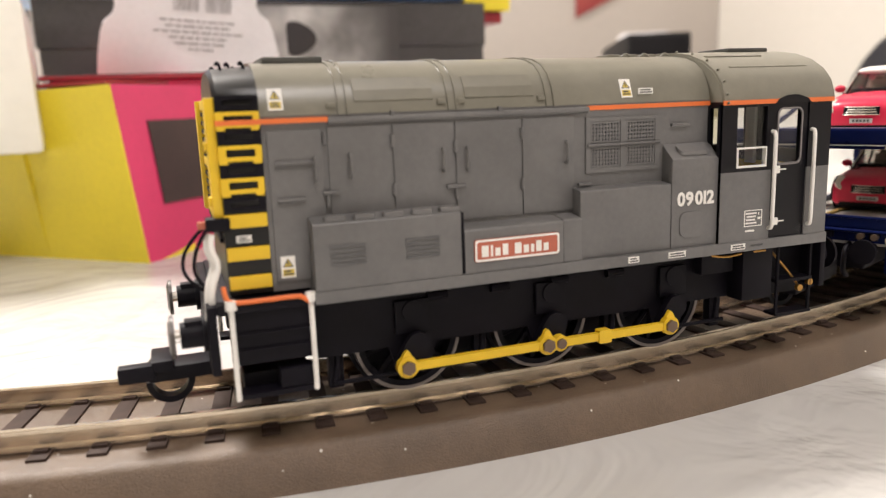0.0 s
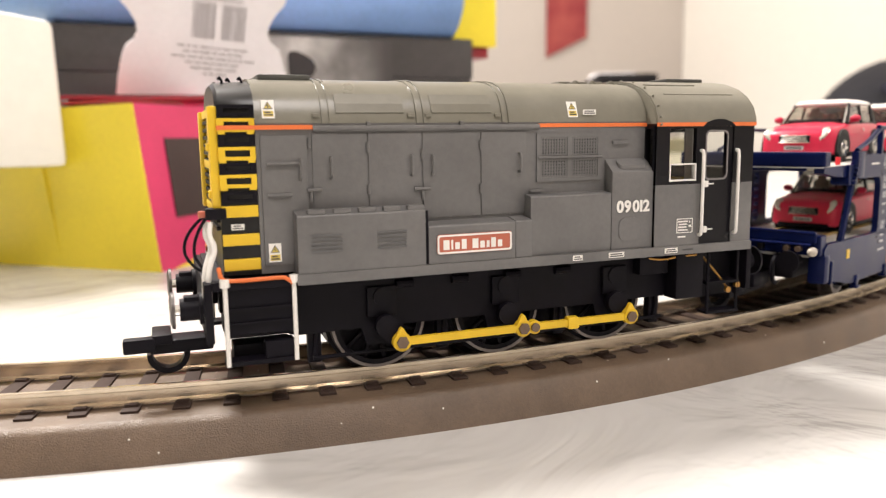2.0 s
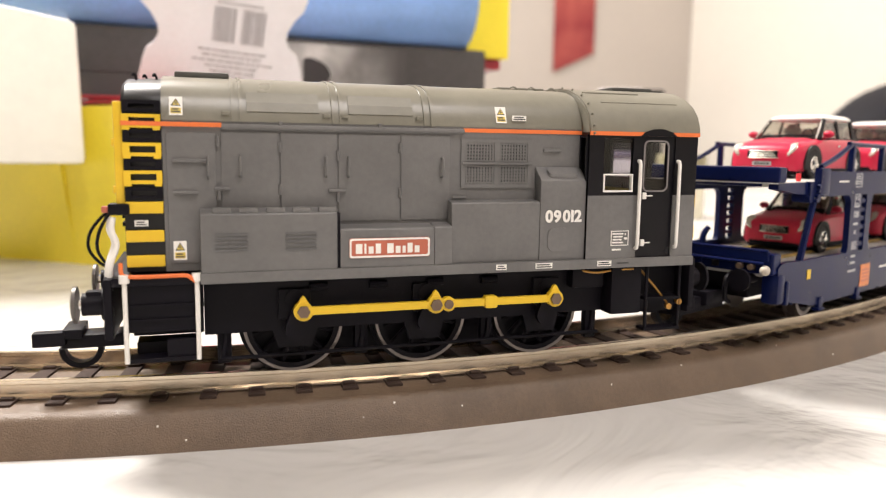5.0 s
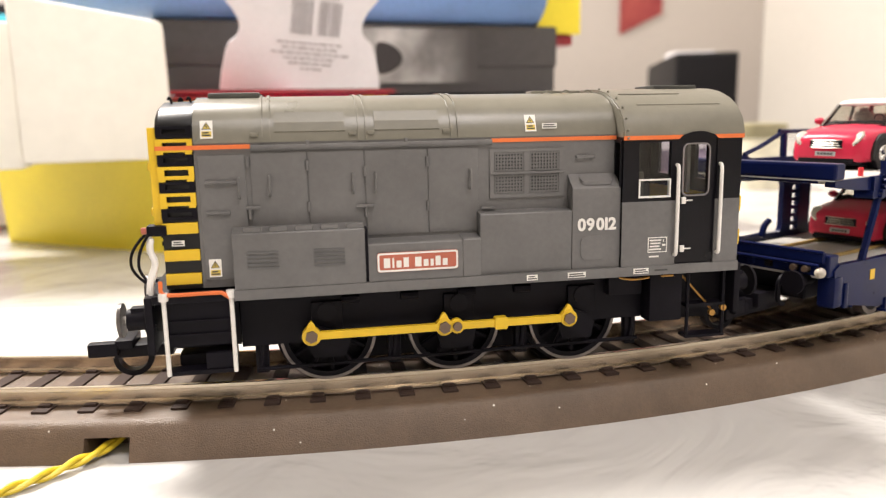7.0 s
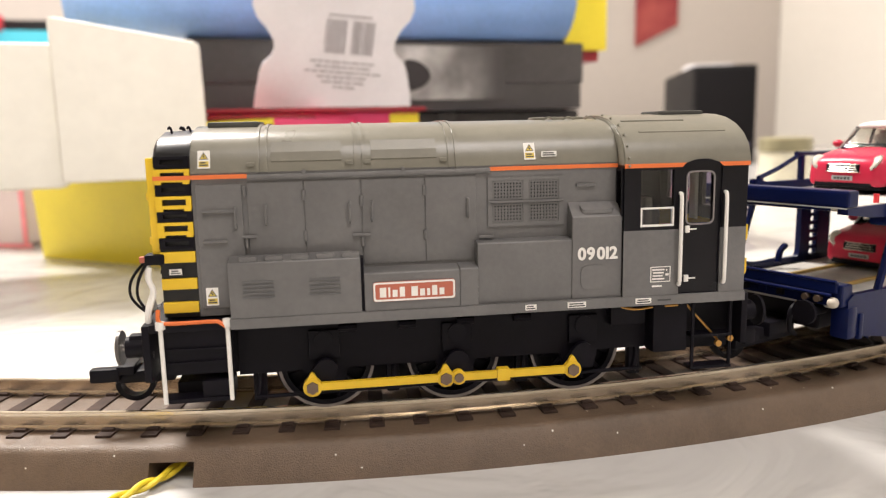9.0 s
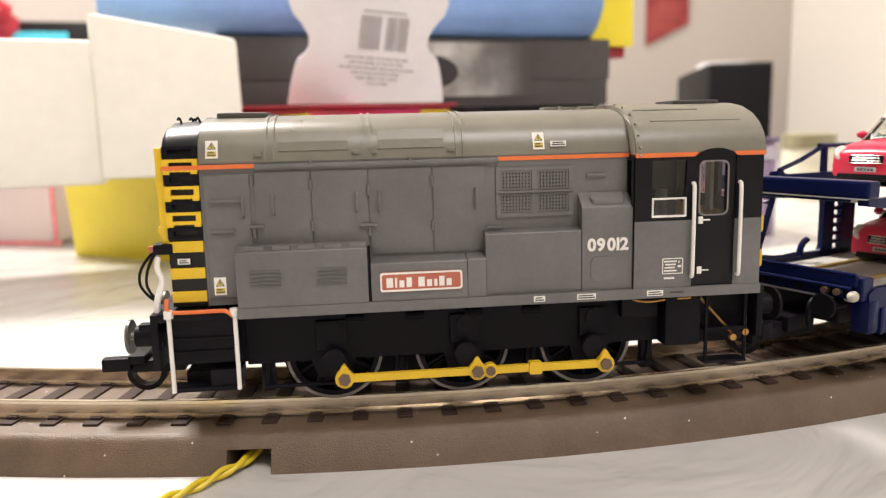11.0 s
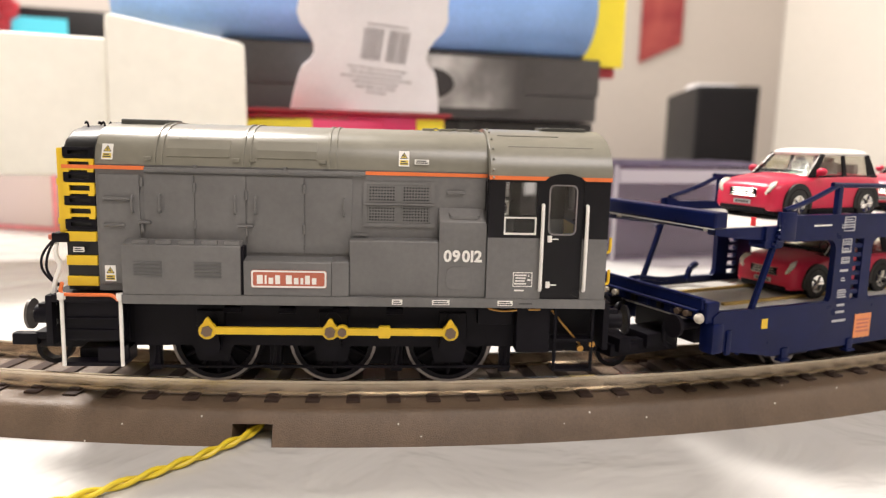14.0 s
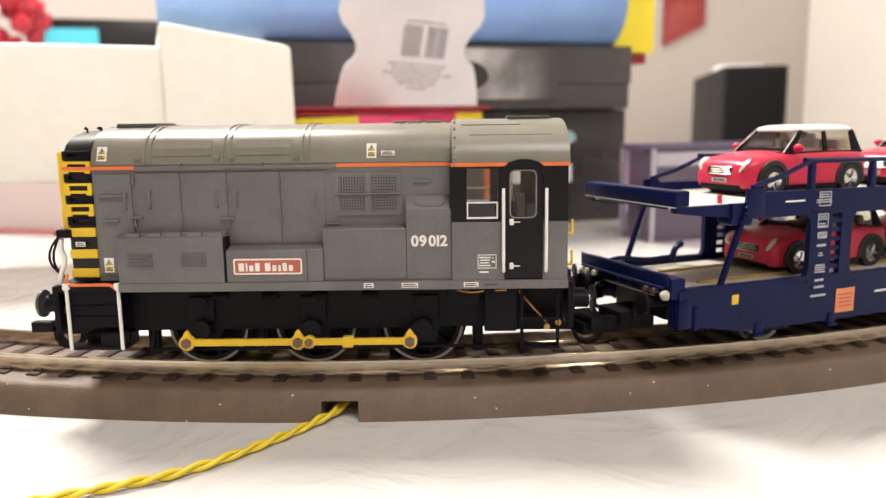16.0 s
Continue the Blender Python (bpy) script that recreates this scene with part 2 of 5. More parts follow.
slab("wall_south", -2600, 1298, -2500, -2380, -740, 1750, WALL, "off-white painted wall behind the viewer", "wall")
slab("wall_west", -2600, -2480, -2378, 1498, -740, 1750, WALL, "off-white painted side wall of the room", "wall")
slab("ceiling", -2600, 1420, -2500, 1620, 1752, 1800, WALL, "white painted ceiling", "ceiling")


def table_material():
    m = material("white_glossy_tabletop", (0.555, 0.545, 0.53), 0.22, vary=0.05, scale=40, mix_scale=6.0, bump=0.0)
    n, l = m.node_tree.nodes, m.node_tree.links
    tc = n.new("ShaderNodeTexCoord")
    w = n.new("ShaderNodeTexNoise")
    w.inputs["Scale"].default_value, w.inputs["Detail"].default_value, w.inputs["Distortion"].default_value = 22.0, 3.0, 2.4
    l.new(tc.outputs["Object"], w.inputs["Vector"])
    b = n.new("ShaderNodeBump")
    b.inputs["Strength"].default_value, b.inputs["Distance"].default_value = 0.6, 0.004
    l.new(w.outputs["Fac"], b.inputs["Height"])
    l.new(b.outputs["Normal"], n["Principled BSDF"].inputs["Normal"])
    return m


TABLE = table_material()
table = thing("table", "white glossy tabletop with a wrinkled plastic cover", "table")
part("tabletop", boxed(-1250, 1250, -420, 1250, -30, 0, 2), TABLE, table, "white glossy wrinkled cover")
for x, y in ((-1180, -360), (1180, -360), (-1180, 1180), (1180, 1180)):
    part("leg", boxed(x - 25, x + 25, y - 25, y + 25, -740, -30, 3), WHITE, table)


# ---- the curved track ----
def polar(arc, off, z):
    a = arc / R
    r = R + off
    return (r * math.sin(a), R - r * math.cos(a), RAIL + z)


track = thing("model_track", "curved model railway track on brown plastic roadbed on the table", "track")
HOLE = (-99.4, -94.2)


def roadbed_ring(arc, notch):
    deep = 8.0 if notch else 0.0
    prof = [(18.9 - deep, -8.7), (17.4 - deep, -5.05), (17.3, -4.9), (16.7, -3.5), (15.9, -2.75), (14.8, -2.55), (0, -2.5), (-14.8, -2.55), (-15.9, -2.75), (-16.6, -3.3), (-18.9, -8.7)]
    return [polar(arc, o, z) for o, z in prof]


arcs = sorted([-330 + 4 * i for i in range(176)] + [HOLE[0] - 0.9, HOLE[0], HOLE[1], HOLE[1] + 0.9])
arcs = [a for a in arcs if a in HOLE or not HOLE[0] - 0.8 < a < HOLE[1] + 0.8]
bm = bmesh.new()
loft(bm, [roadbed_ring(a, a in HOLE) for a in arcs])
part("roadbed", bm, BED, track, "speckled brown-grey plastic roadbed with a cable notch")
for side in (1, -1):
    bm = bmesh.new()
    prof = [(-0.3, RAIL_TOP), (0.3, RAIL_TOP), (0.45, RAIL_TOP - 0.14), (0.45, 0.1), (0.16, -0.1), (0.16, -1.55), (0.85, -1.85), (0.85, -2.2), (-0.85, -2.2), (-0.85, -1.85), (-0.16, -1.55), (-0.16, -0.1), (-0.45, 0.1), (-0.45, RAIL_TOP - 0.14)]
    loft(bm, [[polar(-330 + 4 * i, side * 8.7 + o, z) for o, z in prof] for i in range(176)])
    part("rail", bm, RAILMAT, track, "shiny nickel rail")

sleeper_mesh = None
for i in range(88):
    arc = -330 + 7.5 * i + 3
    if sleeper_mesh is None:
        bm = bmesh.new()
        box(bm, -1.35, 1.35, -12.4, 12.4, -3.0, -2.12, 0.12)
        for s in (1, -1):
            for e in (1, -1):
                box(bm, -1.0, 1.0, s * 8.7 + e * 1.4 - 0.5, s * 8.7 + e * 1.4 + 0.5, -2.2, -1.65, 0.1)
        ob = part("sleeper", bm, SLEEPER, track)
        sleeper_mesh = ob.data
    else:
        ob = new("sleeper", sleeper_mesh)
        ob.parent = track
    ob.matrix_local = on_track(arc)

# the yellow twisted wires that come out of the notch
wires = thing("twisted_wires", "pair of twisted yellow wires running from the track over the table", "wire")
WAY = [(-97.2, 4, 2.4), (-98.6, 0, 2.0), (-101.6, -3.4, 1.5), (-109, -8.8, 1.0), (-118.1, -15.0, 1.0), (-124.5, -18.8, 1.0), (-131, -21.5, 1.0), (-140, -23.2, 1.0), (-150, -24.5, 1.0), (-165, -29, 1.0), (-185, -36, 1.0), (-210, -40, 1.0)]
fine = []
for a, b in zip(WAY, WAY[1:]):
    k = max(2, int((Vector(b) - Vector(a)).length / 1.3))
    fine += [Vector(a).lerp(Vector(b), i / k) for i in range(k)]
for ph in (0, math.pi):
    bm = bmesh.new()
    pts = []
    for i, p in enumerate(fine):
        d = (fine[min(i + 1, len(fine) - 1)] - fine[max(i - 1, 0)]).normalized()
        side = d.cross(Vector((0, 0, 1))).normalized()
        up = side.cross(d)
        a = ph + i * 0.85
        pts.append(p + 0.46 * (math.cos(a) * side + math.sin(a) * up))
    tube(bm, pts, 0.46, 8, 3)
    part("wire", bm, WIRE, wires)


# ---- the locomotive (x to its cab end, y away from the viewer's side, z from the rail tops) ----
loco = thing("diesel_shunter", "grey model diesel shunting locomotive with yellow rods standing on the track", "locomotive", on_track(0))
NEAR, FAR = -1, 1
BON = [(13.7, 19.2), (13.7, 41.6), (13.5, 43.2), (12.9, 44.9), (11.7, 46.6), (9.9, 47.9), (7.2, 48.8), (3.6, 49.3), (0, 49.4)]
bonnet = BON + [(-y, z) for y, z in BON[-2::-1]]
LOW = [(13.7, 19.2), (13.7, 42.0), (-13.7, 42.0), (-13.7, 19.2)]
part("bonnet", prism(bmesh.new(), LOW, "x", -41.8, 28.0), GREY, loco, "dark grey painted engine bonnet", False)
ROOFP = [(13.75, 42.0), *BON[2:]]
part("bonnet_roof", prism(bmesh.new(), ROOFP + [(-y, z) for y, z in ROOFP[-2::-1]], "x", -41.8, 28.0), OLIVE, loco, "olive-grey curved bonnet roof")
# the front end
NOSE = [(13.5, 19.2), (13.5, 43.4), (13.2, 45.0), (11.9, 46.6), (9.4, 47.9), (4.5, 48.8), (0, 48.9)]
nose = NOSE + [(-y, z) for y, z in NOSE[-2::-1]]
bm = bmesh.new()
loft(bm, [[(-47.4, y * 0.975, 19.2 + (z - 19.2) * 0.975) for y, z in nose], [(-46.9, y * 0.995, 19.2 + (z - 19.2) * 0.99) for y, z in nose], [(-41.8, y, z) for y, z in nose]])
part("nose", bm, material("glossy_black_nose", (0.006, 0.006, 0.007), 0.36, spec=0.4), loco, "black radiator end")
for s in (NEAR, FAR):
    rows_ = [(20.0, 0), (23.8, 0), (28.1, 0), (32.5, 1), (36.6, 1), (40.8, 1)]
    for z, hollow in rows_:
        bm = bmesh.new()
        h = 1.75 if not hollow else 2.0
        y0, y1 = s * 13.3, s * 14.05
        if hollow:
            ring_plate(bm, [(-47.3, z), (-41.9, z), (-41.9, z + h), (-47.3, z + h)], [(-46.3, z + 0.55), (-42.7, z + 0.55), (-42.7, z + h - 0.5), (-46.3, z + h - 0.5)], "y", y0, y1)
            for x in (-47.2, -43.0):
                box(bm, x, x + 1.0, min(y0, y1), max(y0, y1), z - 0.35, z + 0.02)
        else:
            box(bm, -47.3, -41.9, min(y0, y1), max(y0, y1), z, z + h, 0.12)
        part("hazard_stripe", bm, YELLOW, loco, "yellow stripe panel", False)
    for z in (30.3, 34.6, 38.8, 43.1):
        bm = bmesh.new()
        ring_plate(bm, [(-47.2, z), (-41.9, z), (-41.9, z + 1.7), (-47.2, z + 1.7)], [(-46.3, z + 0.5), (-42.7, z + 0.5), (-42.7, z + 1.2), (-46.3, z + 1.2)], "y", s * 13.3, s * 13.95)
        part("step_frame", bm, BLACK, loco, "", False)
# yellow radiator frame on the front
bm = bmesh.new()
for y in (-11.9, 11.9):
    box(bm, -48.5, -47.2, y - 1.5, y + 1.5, 28, 44.6, 0.25)
for z in (28, 35, 43.2):
    box(bm, -47.95, -47.2, -11.9, 11.9, z, z + 1.4, 0.15)
for z in (31.0, 38.0):
    box(bm, -48.9, -48.3, -12.9, -11.4, z, z + 1.2, 0.15)
part("radiator_frame", bm, YELLOW, loco, "yellow radiator surround")
bm = bmesh.new()
for i in range(14):
    box(bm, -47.9, -47.1, -11.5, 11.5, 26 + 1.25 * i, 26.6 + 1.25 * i)
part("radiator_grille", bm, BLACK, loco, "", False)
# orange line
for s in (NEAR, FAR):
    part("orange_line", boxed(-47.4, -33.2, s * 13.9 - 0.22, s * 13.9 + 0.22, 41.1, 41.75), ORANGE, loco, "", False)
    part("orange_line", boxed(5.8, 28.0, s * 13.75 - 0.12, s * 13.75 + 0.12, 41.1, 41.75), ORANGE, loco, "", False)
    part("orange_line", boxed(28.0, 50.3, s * 16.95 - 0.12, s * 16.95 + 0.12, 41.0, 41.7), ORANGE, loco, "", False)
    bm = bmesh.new()
    rod(bm, (-33.2, s * 13.95, 41.2), (5.8, s * 13.95, 41.2), 0.46, 10)
    for x in (-24.4, -8.6):
        box(bm, x - 0.3, x + 0.3, *sorted((s * 13.6, s * 14.3)), 41.3, 42.2, 0.1)
    part("gutter", bm, GREY, loco)

# roof ribs, lids and top vent
for x in (-31.5, -30.3, -16.1, -14.9, -0.9, 0.3):
    bm = bmesh.new()
    P = [(y * 1.02, 42 + (z - 42) * 1.03) for y, z in ROOFP]
    prism(bm, P + [(-y, z) for y, z in P[-2::-1]], "x", x - 0.22, x + 0.22)
    part("roof_rib", bm, OLIVE, loco)
for s in (NEAR, FAR):
    for x0, x1 in ((-29.4, -18.4), (-13.6, -3.0)):
        bm = bmesh.new()
        P = [(13.42, 43.5), (12.9, 44.9), (11.8, 46.45)]
        loft(bm, [[(x, s * (y + 0.17), z + 0.13) for y, z in P] + [(x, s * (y - 0.3), z - 0.25) for y, z in P[::-1]] for x in (x0, x1)])
        part("roof_lid", bm, OLIVE, loco, "", False)
    for x in (-32.6, -17.2, -14.3, -1.9):
        part("roof_catch", boxed(x - 0.6, x + 0.6, s * 13.75 - 0.25, s * 13.75 + 0.25, 42.9, 43.5, 0.12), OLIVE, loco)
part("top_vent", boxed(-40.0, -31.6, -5.2, 5.2, 48.8, 50.0, 0.35), material("dark_grey_vent", (0.07, 0.07, 0.062), 0.5), loco, "dark grey roof vent")
for x, y in ((-45.6, -6), (-44.2, -3.4), (-42.6, -6.0), (-45.6, 6), (-42.6, 6)):
    bm = bmesh.new()
    tube(bm, [(x, y, 47.4), (x, y, 48.7), (x - 0.3, y, 49.3), (x - 0.55, y, 48.9)], 0.2, 6, 3)
    part("lifting_eye", bm, BLACK, loco)
for x in (17.5, 21.0, 24.5):
    part("exhaust_cap", boxed(x - 1.2, x + 1.2, -2.6, 1.0, 49.1, 49.8, 0.25), OLIVE, loco)
bm = bmesh.new()
for x in (18.8, 22.4, 26.5):
    tube(bm, [(x - 1.2, -4.0, 49.1), (x, -4.0, 49.8), (x + 1.2, -4.0, 49.1)], 0.14, 6, 4)
part("roof_handle", bm, OLIVE, loco)

# bonnet doors, hinges, handles, grilles on both sides
def bonnet_side(s):
    y = s * 13.7
    Y = lambda a, b: (min(y + s * a, y + s * b), max(y + s * a, y + s * b))
    for x0, x1 in ((-33.4, -24.7), (-24.45, -15.65), (-15.35, -5.25), (-5.0, 3.4)):
        part("bonnet_door", boxed(x0, x1, *Y(-0.1, 0.24), 26.5, 40.4, 0.08), GREY, loco)
    part("bonnet_door", boxed(-41.2, -34.2, *Y(-0.1, 0.32), 20.5, 40.2, 0.1), GREY, loco)
    for x, z in ((-35.3, 35.0), (-30.6, 35.2), (-17.4, 35.2), (-13.8, 35.2), (2.0, 35.2)):
        bm = bmesh.new()
        tube(bm, [(x, y, z - 1.5), (x, y + s * 1.0, z - 1.3), (x, y + s * 1.0, z + 1.3), (x, y, z + 1.5)], 0.22, 6, 3)
        part("door_handle", bm, GREY, loco)
    for x, z in ((-24.6, 38.2), (-24.6, 31.6), (-5.2, 38.3), (-5.2, 31.0), (-33.8, 39.0), (-33.8, 30.8), (-15.5, 37.0), (-15.5, 30.4)):
        bm = bmesh.new()
        rod(bm, (x, y + s * 0.4, z - 0.8), (x, y + s * 0.4, z + 0.8), 0.28, 8)
        part("hinge", bm, GREY, loco)
    for x0, x1, z in ((-40.4, -35.6, 36.0), (-40.4, -36.8, 31.2), (3.9, 6.2, 30.2), (-34.4, -32.2, 31.8), (-17.0, -14.2, 31.4)):
        bm = bmesh.new()
        rod(bm, (x0, y + s * 0.6, z), (x1, y + s * 0.6, z), 0.3, 7)
        part("hand_bar", bm, GREY, loco)
    # grille: frame, two by two mesh fields
    for u0, u1 in ((6.4, 11.2), (12.6, 17.4)):
        for v0, v1 in ((32.7, 35.4), (36.4, 39.2)):
            bm = bmesh.new()
            nx, nz = 9, 5
            for i in range(nx + 1):
                xx = u0 + (u1 - u0) * i / nx
                box(bm, xx - 0.13, xx + 0.13, *Y(0.0, 0.28), v0, v1)
            for i in range(nz + 1):
                zz = v0 + (v1 - v0) * i / nz
                box(bm, u0 - 0.13, u1 + 0.13, *Y(0.0, 0.3), zz - 0.13, zz + 0.13)
            part("grille_mesh", bm, GREY, loco, "", False)
            part("grille_backing", boxed(u0, u1, *Y(0.0, 0.06), v0, v1), BLACK, loco, "", False)
    bm = bmesh.new()
    panel(bm, 5.4, 18.4, 31.8, 40.0, [(6.2, 11.4, 32.5, 39.4), (12.4, 17.6, 32.5, 39.4)], "y", *Y(-0.05, 0.35))
    part("grille_frame", bm, GREY, loco, "", False)
    bm = bmesh.new()
    rod(bm, (5.6, y + s * 0.5, 35.9), (18.3, y + s * 0.5, 35.9), 0.24, 7)
    part("grille_bar", bm, GREY, loco)
    bm = bmesh.new()
    box(bm, 20.6, 24.0, *Y(-0.05, 0.5), 38.0, 38.6, 0.2)
    part("small_handle", bm, GREY, loco)


for s in (NEAR, FAR):
    bonnet_side(s)

# side lockers on the running board
def locker(s, x0, x1, y1, z1, slope, name="locker"):
    """A locker from the bonnet out to y1, its lid falling outward by slope."""
    poly = [(13.6, 19.2), (y1, 19.2), (y1, z1), (y1 - 0.25, z1 + 0.2), (13.6, z1 + slope)]
    bm = bmesh.new()
    prism(bm, [(s * y, z) for y, z in poly], "x", x0, x1)
    bevelled(bm, list(bm.verts), 0.14)
    return part(name, bm, GREY, loco)


for s in (NEAR, FAR):
    box1 = locker(s, -36.7, -16.1, 16.9, 28.0, 0.9, "battery_locker")
    for i in range(5):
        bm = boxed(-35.0 + 4.0 * i, -32.2 + 4.0 * i, min(s * 15.6, s * 16.7), max(s * 15.6, s * 16.7), 28.2, 29.0, 0.2)
        part("lid_hinge", bm, GREY, box1)
    for x in (-32.2, -21.8):
        bm = bmesh.new()
        for i in range(5):
            box(bm, x - 2.4, x + 2.4, min(s * 16.85, s * 17.05), max(s * 16.85, s * 17.05), 22.4 + 0.62 * i, 22.7 + 0.62 * i)
        part("locker_vent", bm, material("vent_shade", (0.112, 0.112, 0.114), 0.5), box1, "", False)
    part("locker_gap", boxed(-16.1, -15.6, min(s * 13.6, s * 16.6), max(s * 13.6, s * 16.6), 19.3, 28.0), BLACK, loco, "", False)
    locker(s, -15.6, 0.0, 16.8, 25.3, 0.7)
    locker(s, 0.05, 3.1, 16.75, 25.4, 0.7)
    locker(s, 3.15, 19.2, 16.2, 29.3, 0.5, "fuel_tank")
    b4 = locker(s, 19.25, 27.95, 16.3, 33.1, 2.4, "sand_box")
    bm = bmesh.new()
    prism(bm, round_rect(20.7, 25.3, 20.8, 24.9, 1.2), "y", min(s * 16.2, s * 16.5), max(s * 16.2, s * 16.5))
    part("round_cover", bm, GREY, b4)
    bm = bmesh.new()
    prism(bm, round_rect(21.0, 26.6, 14.2, 15.9, 0.7), "z", 34.0, 34.6)
    for v in bm.verts:
        v.co.y *= s
        v.co.z += 0.7 * (16.2 - abs(v.co.y)) - 0.6
    part("filler_lid", bm, GREY, b4)

# running board and its grey edge
for s in (NEAR, FAR):
    part("running_board_edge", boxed(-36.9, 50.3, min(s * 13.0, s * 17.1), max(s * 13.0, s * 17.1), 17.5, 19.2, 0.15), GREY, loco, "grey running board edge")
part("front_platform", boxed(-49.4, -36.9, -16.2, 16.2, 17.4, 18.8, 0.2), BLACK, loco)
for s in (NEAR, FAR):
    bm = bmesh.new()
    tube(bm, [(-48.2, s * 14.2, 20.6), (-47.9, s * 15.6, 19.2), (-46.4, s * 16.3, 18.9), (-39.6, s * 16.3, 18.9), (-38.5, s * 16.4, 18.7), (-37.6, s * 16.5, 18.0)], 0.33, 8, 5)
    part("orange_edge", bm, ORANGE, loco, "orange edging line")

# ---- cab ----
WIN, DOORW = (30.9, 36.8, 31.1, 40.6), (39.3, 43.9, 31.4, 40.0)
for s in (NEAR, FAR):
    a, b = sorted((s * 15.9, s * 16.8))
    bm = bmesh.new()
    panel(bm, 28.0, 50.1, 30.5, 41.2, [WIN, (38.0, 45.4, 30.5, 41.2)], "y", a, b)
    part("cab_upper_side", bm, CABBLACK, loco, "black upper cab side", False)
    bm = bmesh.new()
    panel(bm, 28.0, 50.1, 19.2, 30.5, [(38.0, 45.4, 19.2, 30.5)], "y", a, b)
    part("cab_lower_side", bm, GREY, loco, "grey lower cab side", False)
    a, b = sorted((s * 15.8, s * 16.55))
    bm = bmesh.new()
    panel(bm, 38.0, 45.4, 19.4, 41.2, [DOORW], "y", a, b)
    door = part("cab_door", bm, CABBLACK, loco, "black cab door", False)
    bm = bmesh.new()
    ring_plate(bm, round_rect(39.0, 44.2, 31.1, 40.3, 1.1), round_rect(39.25, 43.95, 31.35, 40.05, 0.9), "y", *sorted((s * 16.4, s * 16.75)))
    part("window_rim", bm, material("grey_window_rim", (0.22, 0.2, 0.2), 0.35), door)
    part("pane", boxed(39.3, 43.9, min(s * 16.1, s * 16.25), max(s * 16.1, s * 16.25), 31.4, 40.0), PANE, door, "clear pane", False).visible_shadow = False
    for z in (21.9, 30.4):
        bm = boxed(39.0, 39.8, min(s * 16.5, s * 16.9), max(s * 16.5, s * 16.9), z - 0.6, z + 0.6, 0.1)
        rod(bm, (39.7, s * 16.8, z), (41.0, s * 16.8, z), 0.13, 6)
        part("door_hinge", bm, WHITE, door, "white hinge")
    # arched top of the door
    bm = bmesh.new()
    prism(bm, [(38.0, 41.0), (45.4, 41.0), (44.6, 41.7), (42.8, 42.25), (41.7, 42.3), (40.4, 42.2), (38.8, 41.7)], "y", *sorted((s * 16.3, s * 17.12)))
    part("door_arch", bm, CABBLACK, loco, "", False)
    part("pane", boxed(30.9, 36.8, min(s * 16.2, s * 16.35), max(s * 16.2, s * 16.35), 34.3, 40.6), PANE, loco, "clear cab window", False).visible_shadow = False
    bm = bmesh.new()
    ring_plate(bm, [(30.9, 31.1), (36.8, 31.1), (36.8, 34.3), (30.9, 34.3)], [(31.15, 31.4), (36.55, 31.4), (36.55, 34.05), (31.15, 34.05)], "y", *sorted((s * 16.2, s * 17.0)))
    part("sliding_window", bm, WHITE, loco, "grey-white lower window frame", False)
    part("pane", boxed(31.2, 36.5, min(s * 16.4, s * 16.5), max(s * 16.4, s * 16.5), 31.4, 34.0), PANE, loco, "", False).visible_shadow = False
    # cab handrails
    for x in (37.8, 45.9):
        bm = bmesh.new()
        tube(bm, [(x + 0.1, s * 16.8, 21.0), (x, s * 17.6, 21.3), (x, s * 17.7, 24), (x, s * 17.7, 33), (x, s * 17.6, 36.2), (x + 0.1, s * 16.8, 36.6)], 0.33, 8, 4)
        part("handrail", bm, WHITE, loco, "white handrail")
CAB = [(17.0, 41.2), (16.8, 42.6), (16.0, 44.6), (14.4, 46.4), (11.8, 48.0), (8.2, 49.2), (4.2, 49.8), (0, 50.0)]
outer = CAB + [(-y, z) for y, z in CAB[-2::-1]]
inner = [(y * 0.95, 41.2 + (z - 41.2) * 0.92) for y, z in outer]
bm = bmesh.new()
prism(bm, outer + inner[::-1], "x", 28.2, 50.4)
part("cab_roof", bm, OLIVE, loco, "olive-grey curved cab roof")
part("roof_hatch", boxed(39.5, 48.2, -4, 4, 49.6, 50.5, 0.3), material("dark_hatch", (0.05, 0.05, 0.045), 0.5), loco)
for s in (NEAR, FAR):
    for k, (x0, x1) in enumerate(((30.0, 41.5), (31.6, 47.2))):
        y, z = ((9.6, 48.95), (13.6, 47.05))[k]
        bm = bmesh.new()
        rod(bm, (x0, s * y, z - 0.22), (x1, s * y, z - 0.22), 0.2, 8)
        part("roof_strip", bm, OLIVE, loco)
    bm = bmesh.new()
    for y, z in CAB[:-1]:
        rod(bm, (28.7, s * y * 0.995, z), (28.7, s * y * 1.02, z + 0.25), 0.2, 6)
    part("rivet_row", bm, OLIVE, loco)
